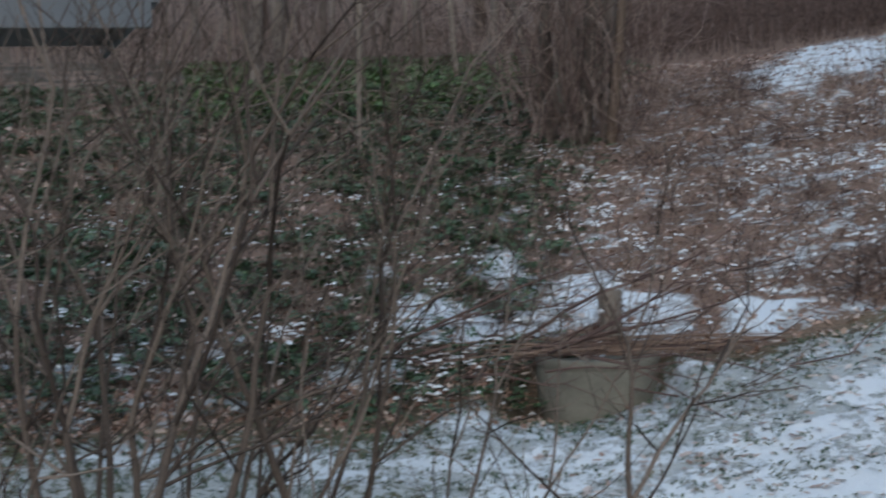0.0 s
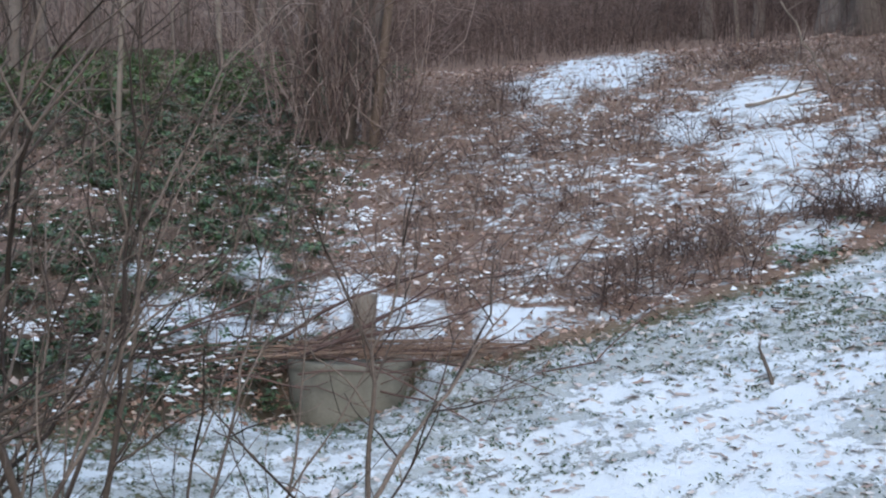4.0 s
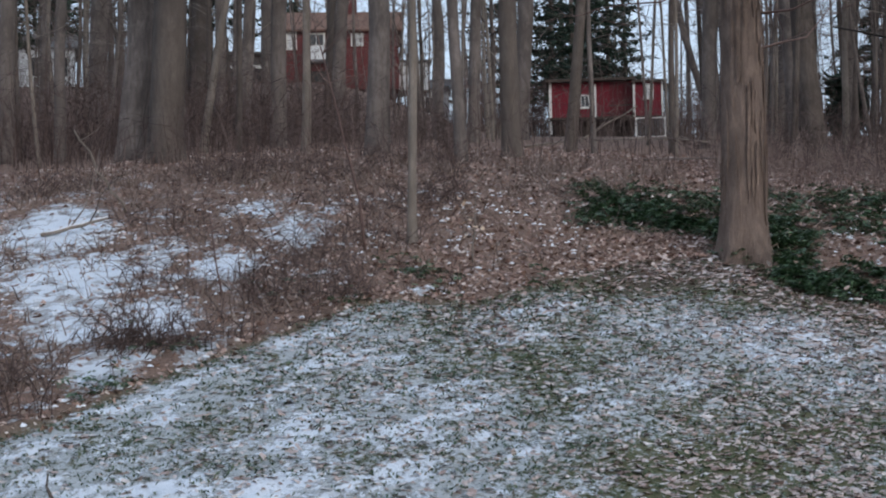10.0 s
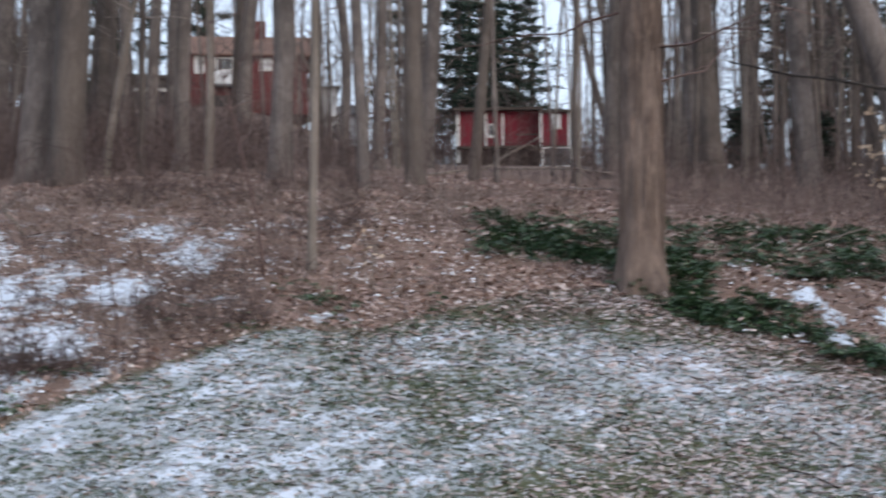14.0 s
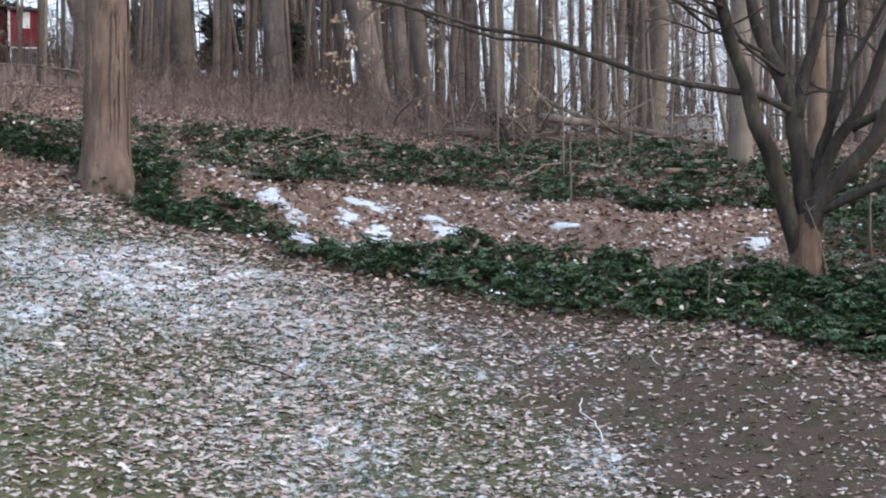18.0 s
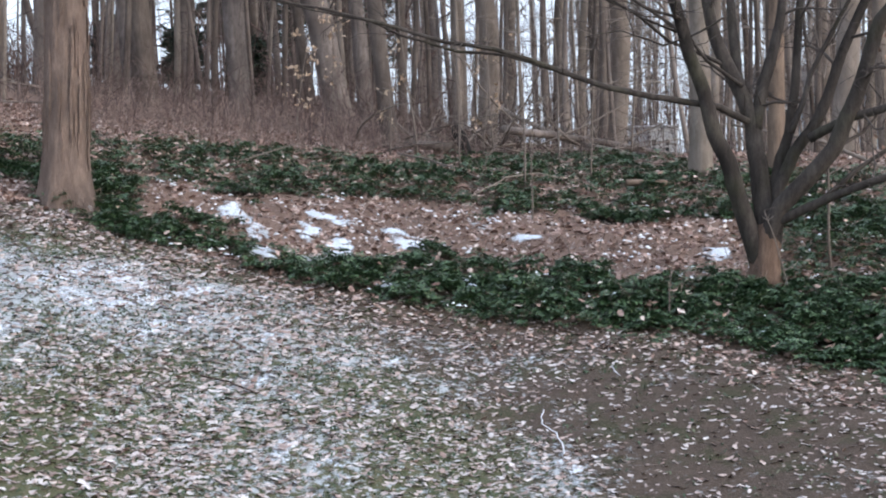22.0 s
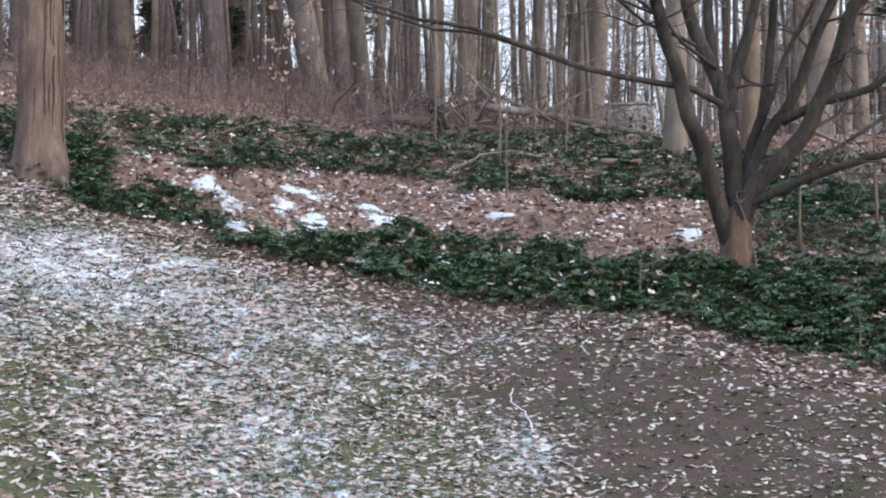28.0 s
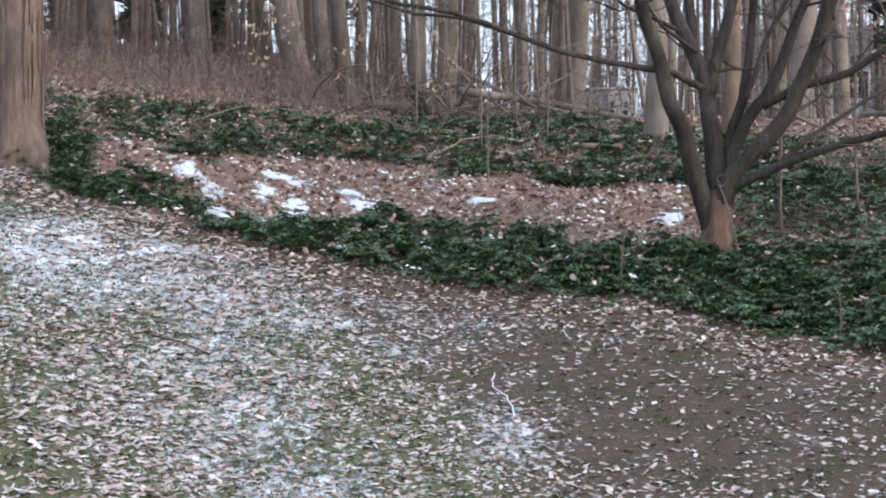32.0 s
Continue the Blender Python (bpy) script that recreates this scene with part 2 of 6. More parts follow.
def ground_material():
    m, nt, b = material("hillside", 0.9, 0.2)
    lawn, ivy, snow, bare = (attr(nt, k) for k in ("lawn", "ivy", "snow", "bare"))
    n_big, n_mid = noise_tex(nt, 0.5, 4, 0.6), noise_tex(nt, 3.2, 5, 0.65)
    n_small, n_fine = noise_tex(nt, 13, 5, 0.7), noise_tex(nt, 45, 4, 0.7)
    soil = mix(nt, n_small, (0.075, 0.051, 0.042), (0.21, 0.142, 0.112))
    soil = mix(nt, ramp(nt, n_fine, [(0.4, 0.0), (0.65, 0.7)]), soil, (0.32, 0.215, 0.168))
    turf = mix(nt, ramp(nt, n_mid, [(0.35, 0.0), (0.7, 1.0)]), (0.085, 0.095, 0.05), (0.045, 0.078, 0.034))
    turf = mix(nt, ramp(nt, n_fine, [(0.4, 0.0), (0.7, 0.8)]), turf, (0.19, 0.15, 0.105))
    mud = mix(nt, n_small, (0.048, 0.036, 0.029), (0.112, 0.084, 0.068))
    mud = mix(nt, ramp(nt, n_mid, [(0.5, 0.0), (0.62, 0.7)]), mud, (0.04, 0.047, 0.021))
    mud = mix(nt, ramp(nt, n_fine, [(0.5, 0.0), (0.68, 0.6)]), mud, (0.16, 0.125, 0.1))
    turf = mix(nt, bare, turf, mud)
    base = mix(nt, lawn, soil, turf)
    # soil under the groundcover, darkened for the shade between its leaves
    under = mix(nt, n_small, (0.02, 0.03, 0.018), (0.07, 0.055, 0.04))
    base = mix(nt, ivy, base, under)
    # thick snow fills the hollows, a thin dusting lies on everything else
    n_streak = noise_tex(nt, 1.9, 5, 0.62, (0.55, 2.1, 1.0), "Object", 35)
    n_dust = noise_tex(nt, 16, 5, 0.75)
    grain = calc(nt, "ADD", calc(nt, "MULTIPLY", n_streak, 1.1), calc(nt, "ADD", calc(nt, "MULTIPLY", n_small, 0.7), calc(nt, "MULTIPLY", n_fine, 0.4)))
    # among the weeds the snow is broken up finer
    n_clod = noise_tex(nt, 6.5, 4, 0.65, (0.75, 1.5, 1.0))
    broken = calc(nt, "ADD", calc(nt, "MULTIPLY", n_streak, 0.45), calc(nt, "ADD", calc(nt, "MULTIPLY", n_clod, 1.0), calc(nt, "MULTIPLY", n_small, 0.75)))
    grain = mix(nt, lawn, broken, grain)
    cover = ramp(nt, calc(nt, "SUBTRACT", calc(nt, "ADD", snow, 0.85), grain), [(0.2, 0.0), (0.27, 1.0)])
    dust = ramp(nt, calc(nt, "SUBTRACT", calc(nt, "ADD", calc(nt, "MULTIPLY", snow, 0.8), 0.42), n_dust), [(0.17, 0.0), (0.27, 0.8)])
    dust = calc(nt, "MULTIPLY", dust, ramp(nt, snow, [(0.08, 0.0), (0.25, 1.0)]))
    white = mix(nt, n_mid, (0.6, 0.67, 0.76), (0.8, 0.84, 0.9))
    c = mix(nt, dust, base, (0.52, 0.56, 0.6))
    c = mix(nt, cover, c, white)
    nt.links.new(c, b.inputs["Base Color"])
    nt.links.new(ramp(nt, cover, [(0.0, 0.95), (1.0, 0.6)]), b.inputs["Roughness"])
    h = calc(nt, "ADD", calc(nt, "MULTIPLY", cover, 0.6), calc(nt, "MULTIPLY", n_fine, 0.7))
    bump(nt, b, h, 0.8, 0.03)
    return m


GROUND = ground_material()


# ---------------------------------------------------------------- mesh helpers
def mesh_ob(name, verts, faces, mat, parent=None, label="", smooth_shade=False):
    me = bpy.data.meshes.new(name)
    me.from_pydata(verts, [], faces)
    me.materials.append(mat)
    if smooth_shade:
        me.polygons.foreach_set("use_smooth", [True] * len(me.polygons))
    me.update()
    ob = new(name, me)
    if parent is not None:
        ob.parent = parent
    if label:
        tagged(ob, label)
    return ob


def part(name, bm, mat, parent=None, label="", smooth_shade=False):
    me = bpy.data.meshes.new(name)
    bm.normal_update()
    bm.to_mesh(me)
    bm.free()
    me.materials.append(mat)
    if smooth_shade:
        me.polygons.foreach_set("use_smooth", [True] * len(me.polygons))
    ob = new(name, me)
    if parent is not None:
        ob.parent = parent
    if label:
        tagged(ob, label)
    return ob


def thing(name, place, label, category, group="", turn=0.0):
    e = new(name)
    e.empty_display_size = 0.2
    e.matrix_basis = pose(*place, 0, 0, turn)
    return tagged(e, label, category, group)


def box_bm(x0, y0, z0, x1, y1, z1, bevel=0.0):
    bm = bmesh.new()
    m = Matrix.Translation(((x0 + x1) / 2, (y0 + y1) / 2, (z0 + z1) / 2)) @ Matrix.Diagonal((x1 - x0, y1 - y0, z1 - z0, 1))
    bmesh.ops.create_cube(bm, size=1, matrix=m)
    if bevel:
        bmesh.ops.bevel(bm, geom=bm.edges[:], offset=bevel, segments=2, affect="EDGES")
    return bm


class Tubes:
    """Gathers many tapered tubes into one mesh."""

    def __init__(self):
        self.v, self.f = [], []

    def add(self, pts, radii, sides=5, cap=True):
        pts = [Vector(p) for p in pts]
        n = len(pts)
        start = len(self.v)
        ref = None
        for i, p in enumerate(pts):
            d = (pts[min(i + 1, n - 1)] - pts[max(i - 1, 0)])
            d = d.normalized() if d.length > 1e-9 else Vector((0, 0, 1))
            if ref is None:
                ref = Vector((1, 0, 0)) if abs(d.x) < 0.8 else Vector((0, 1, 0))
            a = (ref - d * ref.dot(d)).normalized()
            ref = a
            c = d.cross(a)
            r = radii[i]
            for k in range(sides):
                t = 2 * math.pi * k / sides
                q = p + a * (r * math.cos(t)) + c * (r * math.sin(t))
                self.v.append((q.x, q.y, q.z))
        for i in range(n - 1):
            for k in range(sides):
                k2 = (k + 1) % sides
                self.f.append((start + i * sides + k, start + i * sides + k2, start + (i + 1) * sides + k2, start + (i + 1) * sides + k))
        if cap:
            self.f.append(tuple(start + k for k in reversed(range(sides))))
            self.f.append(tuple(start + (n - 1) * sides + k for k in range(sides)))

    def ob(self, name, mat, parent=None, label="", smooth_shade=True):
        return mesh_ob(name, self.v, self.f, mat, parent, label, smooth_shade)


def wander(rng, start, way, length, steps, wobble, up=0.0):
    """A crooked line from start along way."""
    p, d = Vector(start), Vector(way).normalized()
    pts = [p.copy()]
    for _ in range(steps):
        d = (d + Vector((rng.gauss(0, wobble), rng.gauss(0, wobble), rng.gauss(0, wobble) + up))).normalized()
        p = p + d * (length / steps)
        pts.append(p.copy())
    return pts


def taper(r0, r1, n):
    return [r0 + (r1 - r0) * i / (n - 1) for i in range(n)]


def branch_out(tubes, rng, start, way, length, radius, level, sides, up=0.06, wobble=0.16):
    """A limb with its smaller branches and twigs."""
    steps = 4 if level > 0 else 2
    pts = wander(rng, start, way, length, steps, wobble, up)
    tubes.add(pts, taper(radius, radius * (0.35 if level else 0.2), steps + 1), max(3, sides), False)
    if level <= 0:
        return
    for _ in range(rng.randint(3, 5)):
        k = rng.randint(1, steps)
        d = (pts[k] - pts[k - 1]).normalized()
        side = Vector((rng.gauss(0, 1), rng.gauss(0, 1), rng.gauss(0.25, 0.6))).normalized()
        branch_out(tubes, rng, pts[k], d * 0.75 + side * 0.8, length * rng.uniform(0.35, 0.6), radius * 0.45, level - 1, sides - 1, up, wobble)


# ---------------------------------------------------------------- the hillside
PROFILE = ((0, -3.5), (4, -3.3), (7, -2.45), (10, -1.2), (12.4, -0.45), (15.5, 0.4), (20, 1.55), (26, 2.35),
           (35, 3.3), (85, 8.0), (150, 12.0), (400, 20.0), (2500, 26.0))


def profile(r):
    """Height of the hillside at r metres from the lookout, through smooth knots."""
    k = PROFILE
    if r >= k[-1][0]:
        return k[-1][1]
    i = max(j for j in range(len(k) - 1) if k[j][0] <= r)

    def slope(j):
        if j <= 0 or j >= len(k) - 1:
            return 0.0
        a = (k[j][1] - k[j - 1][1]) / (k[j][0] - k[j - 1][0])
        b = (k[j + 1][1] - k[j][1]) / (k[j + 1][0] - k[j][0])
        return 2 * a * b / (a + b) if a * b > 0 else 0.0
    (x0, y0), (x1, y1) = k[i], k[i + 1]
    h = x1 - x0
    u = (r - x0) / h
    return (y0 * (1 + 2 * u) * (1 - u) ** 2 + slope(i) * h * u * (1 - u) ** 2
            + y1 * u * u * (3 - 2 * u) + slope(i + 1) * h * u * u * (u - 1))


def smooth(a, b, v):
    u = min(1.0, max(0.0, (v - a) / (b - a)))
    return u * u * (3 - 2 * u)


def ground_z(x, y):
    """The hillside: a bowl that rises ahead, lower on both sides."""
    r = math.hypot(x, y)
    az = math.degrees(math.atan2(x, y))
    z = profile(r) - 0.045 * min(r, 20) * smooth(0, 32, abs(az)) * min(1.0, r / 8)
    z += 4.6 * smooth(52, 108, r) * smooth(-6, 3, -az)
    pit = 1 - smooth(0.5, 0.72, math.hypot(x + 4.66, y - 8.9))
    z += (-1.783 - z) * pit
    z += 0.12 * math.exp(-((x + 4.3) ** 2 + (y - 9.25) ** 2) / 0.1)
    return z - min(2.3 + 0.04 * max(0.0, r - 54), 0.15 * max(0.0, r - 21)) * smooth(20, 34, az)


# how far the mown lawn reaches, by bearing
LAWN_EDGE = ((-180, 9.0), (-75, 10.6), (-55, 10.1), (-41, 9.9), (-34.8, 9.9), (-30, 10.3), (-23.6, 10.5), (-19, 10.7), (-12.5, 11.2), (-9.3, 11.8), (-7, 12.1),
             (-4.3, 12.7), (-0.5, 13.4), (3.2, 13.5), (4.9, 14.0), (7.8, 14.7), (9.9, 15.3), (12.3, 15.7), (13.2, 15.4), (15.6, 14.5),
             (19, 14.2), (22.3, 13.5), (28.6, 13.0), (36.4, 12.4), (42, 11.7), (55, 11.0), (180, 9.0))


def along(knots, v):
    for (a, p), (b, q) in zip(knots, knots[1:]):
        if v <= b:
            return p + (q - p) * max(0.0, (v - a)) / (b - a)
    return knots[-1][1]


def polar(az, r):
    return r * math.sin(radians(az)), r * math.cos(radians(az))


def bearing(x, y):
    return math.degrees(math.atan2(x, y)), math.hypot(x, y)


# drifts of snow beyond the lawn: bearing, distance, half widths in degrees and metres, depth of cover
DRIFTS_WEST = ((-29.0, 11.6, 0.9, 0.35, 0.5), (-27.5, 12.0, 1.4, 0.5, 0.75), (-26.0, 11.5, 0.9, 0.4, 0.6), (-24.6, 11.4, 1.0, 0.3, 0.6), (-21.4, 11.15, 1.1, 0.3, 0.7),
               (-30.6, 11.2, 0.8, 0.25, 0.6), (-33.2, 11.7, 1.5, 0.5, 0.8), (-31.6, 11.3, 1.0, 0.35, 0.7), (-36.2, 10.6, 2.2, 0.3, 0.55), (-30.4, 12.8, 0.8, 0.4, 0.6), (-34.8, 12.6, 0.7, 0.3, 0.6), (-17.3, 22.5, 1.9, 2.6, 0.62), (-19.4, 20.5, 1.2, 1.6, 0.4), (-42, 11.1, 5.0, 0.35, 0.2))
DRIFTS_MID = ((-11.7, 17.4, 1.6, 1.0, 0.55), (-14.6, 16.5, 0.9, 0.6, 0.5), (-10.8, 15.3, 2.4, 0.7, 0.6), (-11.2, 14.5, 1.7, 0.5, 0.5), (-8.6, 13.5, 1.5, 0.55, 0.6),
              (-10.2, 12.4, 1.3, 0.4, 0.55), (-5.9, 15.1, 1.1, 0.6, 0.6), (-3.2, 16.2, 1.1, 0.7, 0.5), (-4.7, 17.4, 0.9, 0.5, 0.45), (-6.8, 12.4, 0.8, 0.3, 0.4),
              (-2.2, 17.1, 0.6, 0.4, 0.35), (-2.4, 14.4, 0.7, 0.25, 0.3), (1.3, 13.9, 0.6, 0.2, 0.4), (-11.5, 13.5, 1.3, 0.4, 0.45), (-8.2, 15.8, 1.0, 0.6, 0.3))
DRIFTS_EAST = ((18.9, 16.1, 0.42, 0.28, 1.0), (19.5, 15.7, 0.3, 0.25, 0.9), (19.9, 15.25, 0.36, 0.3, 1.0), (20.1, 14.6, 0.6, 0.2, 1.0), (21.7, 15.6, 0.38, 0.42, 1.0), (22.9, 15.0, 0.42, 0.42, 1.0),
               (22.4, 16.3, 0.6, 0.16, 0.95), (23.0, 16.1, 0.5, 0.16, 0.95), (25.4, 15.4, 0.62, 0.28, 1.0), (24.9, 15.8, 0.36, 0.2, 0.9), (27.7, 14.1, 0.35, 0.14, 0.9), (28.9, 14.1, 0.26, 0.16, 0.9),
               (26.1, 13.6, 0.3, 0.12, 0.9), (24.7, 13.8, 0.4, 0.12, 0.9), (21.9, 14.6, 0.6, 0.12, 0.9), (29.7, 15.8, 0.5, 0.13, 0.8), (36.6, 15.2, 0.42, 0.26, 1.0), (28.0, 16.2, 0.4, 0.12, 0.8))
# the strip of leaf litter between the two bands of evergreen, and where the upper band ends: bearing, distance
STRIP_FAR = ((10, 17.6), (15.1, 17.3), (17, 17.3), (20.3, 16.8), (24, 17.4), (28.2, 17.0), (32.3, 16.9), (36.4, 16.4), (41, 16.0), (60, 15.6))
STRIP_NEAR = ((10, 16.5), (15.5, 15.6), (18.5, 15.3), (20.8, 14.5), (23.3, 14.7), (28.2, 14.9), (32.4, 14.4), (37.3, 14.2), (41, 14.1), (60, 14.0))
EVERGREEN_TOP = ((5, 18.4), (14.4, 18.9), (18.7, 19.5), (24, 19.6), (28, 20.5), (32.2, 20.9), (36, 19.6), (43, 18.6), (60, 18))
# drifts and bare ground on the lawn
LAWN_SNOW = ((-26, 8.7, 14, 1.3, 0.05), (-16, 8.8, 9, 1.2, 0.13), (-12, 10.0, 5, 0.9, 0.1), (-45, 9.0, 14, 1.6, 0.02), (13.5, 13.2, 4.0, 0.7, 0.14), (16.5, 12.4, 3.5, 0.6, 0.1),
             (-2, 11.0, 8, 1.6, 0.05), (7, 12.6, 5, 1.5, 0.05), (18.5, 12.8, 4, 0.8, 0.05), (23.5, 12.3, 3, 0.6, 0.07), (31, 9.9, 1.2, 0.5, 0.12), (27, 11.2, 1.5, 0.4, 0.12))


def blobs(rows, az, r):
    best = 0.0
    for a, d, wa, wr, k in rows:
        q = ((az - a) / wa) ** 2 + ((r - d) / wr) ** 2
        if q < 4:
            best = max(best, k * max(0.0, 1 - q / 2.2))
    return best


def cover(x, y):
    """What lies on the ground at a place: lawn, ivy, snow, bare."""
    az, r = bearing(x, y)
    edge = along(LAWN_EDGE, az) + 0.22 * noise.noise((x * 1.3, y * 1.3, 0.0))
    lawn = 1 - smooth(edge - 0.25, edge + 0.25, r)
    out = 1 - lawn
    ivy = 0.0
    if az > 3:
        ivy = out * smooth(16.3, 16.8, r) * (1 - smooth(18.2, 19.0, r)) * smooth(6.3, 8.0, az) * (1 - smooth(13, 15, az))
    if az > 9:
        wob = 0.45 * noise.noise((x * 1.4, y * 1.4, 11.0)) + 0.3 * noise.noise((x * 3.6, y * 3.6, 13.0))
        top = along(EVERGREEN_TOP, az) + 2 * wob
        low = out * (1 - smooth(top - 0.5, top + 0.8, r)) * smooth(11.5, 13.0, az)
        near, far = along(STRIP_NEAR, az) + wob, along(STRIP_FAR, az) + 1.3 * wob
        strip = smooth(near - 0.15, near + 0.15, r) * (1 - smooth(far - 0.2, far + 0.2, r))
        low *= 1 - 0.85 * smooth(0.0, 0.3, noise.noise((x * 1.9, y * 1.9, 37.0)) + 0.4 * noise.noise((x * 4.5, y * 4.5, 39.0))) * smooth(15, 17, az) * (1 - 0.7 * smooth(23, 26, az)) * (1 - smooth(near, near + 0.3, r))
        low *= 1 - strip * smooth(14.6, 16.2, az) * (1 - 0.3 * smooth(37, 41, az))
        low *= 1 - 0.6 * smooth(far, far + 0.5, r) * smooth(-0.12, 0.25, noise.noise((x * 1.1, y * 1.1, 17.0)) + 0.4 * noise.noise((x * 3.1, y * 3.1, 19.0)))
        ivy = max(ivy, low)
    if az < -24:
        gaps = smooth(-0.1, 0.3, noise.noise((x * 1.2, y * 1.2, 23.0)) + 0.5 * noise.noise((x * 3.3, y * 3.3, 29.0)))
        ivy = out * smooth(26.5, 30.5, -az + 0.25 * (r - 12)) * (1 - (0.45 + 0.5 * smooth(30, 40, -az)) * gaps)
    ivy *= 0.72 + 0.28 * smooth(-0.25, 0.15, noise.noise((x * 0.9, y * 0.9, 5.0)))
    snow = 0.0
    bare = 0.0
    if lawn > 0.02:
        worn = 21 + 3.2 * (12.9 - r)
        bare = smooth(worn - 3, worn + 3, az)
        cloud = noise.noise((x * 0.7, y * 0.7, 2.0)) * 0.14 + noise.noise((x * 2.2, y * 2.2, 6.0)) * 0.1
        s = 0.43 - 0.08 * smooth(-2, 9, az) - 0.1 * bare - 0.05 * smooth(33, 40, az) - 0.05 * smooth(14, 20, az) * (1 - smooth(11, 12.2, r)) - 0.06 * smooth(38, 46, -az) - 0.05 * smooth(8, 16, az) * (1 - smooth(9.8, 11.4, r)) * (1 - bare) + cloud + blobs(LAWN_SNOW, az, r)
        s -= 0.05 * smooth(4, 8, az) * (1 - smooth(12, 16, az)) * (1 - smooth(12, 13.2, r))
        s -= 0.25 * (1 - smooth(8.3, 9.1, r)) * smooth(40, 48, -az)
        corner = smooth(6, 9.5, az) * (1 - smooth(13.5, 16, az))
        belt = smooth(edge - 0.9 - 0.9 * corner, edge - 0.2 - 0.5 * corner, r) * smooth(3, 8, az)
        s -= 0.22 * belt
        bare = max(bare, 0.85 * belt * corner)
        snow = max(snow, lawn * s)
    if out > 0.02:
        s = max(blobs(DRIFTS_WEST, az, r), blobs(DRIFTS_MID, az, r), blobs(DRIFTS_EAST, az, r))
        u = radians(az) * r
        coarse, fine = noise.noise((u * 1.5, r * 2.6, 12.0)), noise.noise((u * 4.2, r * 8.0, 15.0))
        if -40 < az < 9 and r < 27:
            dusted = 0.2 + 0.08 * smooth(-25, -20, az) * (1 - smooth(-13, -9, az)) - 0.07 * smooth(-7, -1, az) + 0.03 * smooth(-33, -29, az) * (1 - smooth(-26, -23, az))
            s = 0.72 * s + (dusted + 0.17 * coarse + 0.3 * fine) * smooth(-39, -30, az) * (1 - smooth(5, 9, az)) * (1 - 0.6 * smooth(20, 26, r)) * (1 - 0.7 * smooth(16, 18, r) * smooth(-2, 2, az))
        elif az <= -24:
            s = max(s, 0.0) + 0.13 + 0.35 * fine + 0.2 * (1 - smooth(edge + 0.3, edge + 1.1, r))
        elif az > 9:
            s = s * (0.78 + 1.3 * fine) if s > 0.05 else (0.1 + 0.32 * fine) * (1 - smooth(17.5, 18.5, r))
        snow = max(snow, out * s)
    return lawn, ivy, snow, bare


NEARBY = {}


def cover_near(x, y):
    """cover() to within a hand's width, kept for the next asking."""
    az, r = bearing(x, y)
    key = (round(az * 4), round(r * 13))
    if key not in NEARBY:
        NEARBY[key] = cover(*polar(key[0] / 4, key[1] / 13))
    return NEARBY[key]


def relief(x, y):
    lawn, ivy, snow, bare = cover_near(x, y)
    return 0.05 * noise.noise((x * 0.8, y * 0.8, 1.0)) + (0.022 + 0.03 * (1 - lawn)) * noise.noise((x * 4.5, y * 4.5, 3.0)) + 0.02 * min(1, max(0, snow))


def build_ground():
    fan = [-180 + i * 6.0 for i in range(20)] + [-60 + i * 0.25 for i in range(441)] + [51.0 + i * 6.0 for i in range(22)]
    rings = [0.3, 2, 4, 5.5, 6.5, 7.2] + [7.6 + i * 0.075 for i in range(130)] + [17.4 + i * 0.2 for i in range(60)] + [30 + i * 1.5 for i in range(20)]
    rings += [62, 70, 80, 95, 115, 140, 180, 250, 400, 700, 1400, 2500]
    verts, masks = [], []
    for r in rings:
        for az in fan:
            x, y = polar(az, r)
            z = ground_z(x, y)
            if 7 < r < 45:
                lawn, ivy, snow, bare = cover(x, y)
                z += 0.05 * noise.noise((x * 0.8, y * 0.8, 1.0)) + (0.022 + 0.03 * (1 - lawn)) * noise.noise((x * 4.5, y * 4.5, 3.0)) + 0.02 * min(1, max(0, snow))
            else:
                lawn, ivy, snow, bare = (1.0, 0.0, 0.1, 0.6) if r <= 7 else (0.0, 0.15, 0.0, 0.0)
            verts.append((x, y, z))
            masks.append((lawn, ivy, snow, bare))
    n = len(fan)
    faces = []
    for i in range(len(rings) - 1):
        for k in range(n):
            k2 = (k + 1) % n
            faces.append((i * n + k2, i * n + k, (i + 1) * n + k, (i + 1) * n + k2))
    faces.append(tuple(range(n)))
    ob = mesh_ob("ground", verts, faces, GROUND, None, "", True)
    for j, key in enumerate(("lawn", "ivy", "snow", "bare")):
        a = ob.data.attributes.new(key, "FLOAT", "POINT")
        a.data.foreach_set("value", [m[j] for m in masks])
    tagged(ob, "rising winter lawn and hillside under patchy snow and leaves", "ground", "", "structure")
    return ob


ground = build_ground()


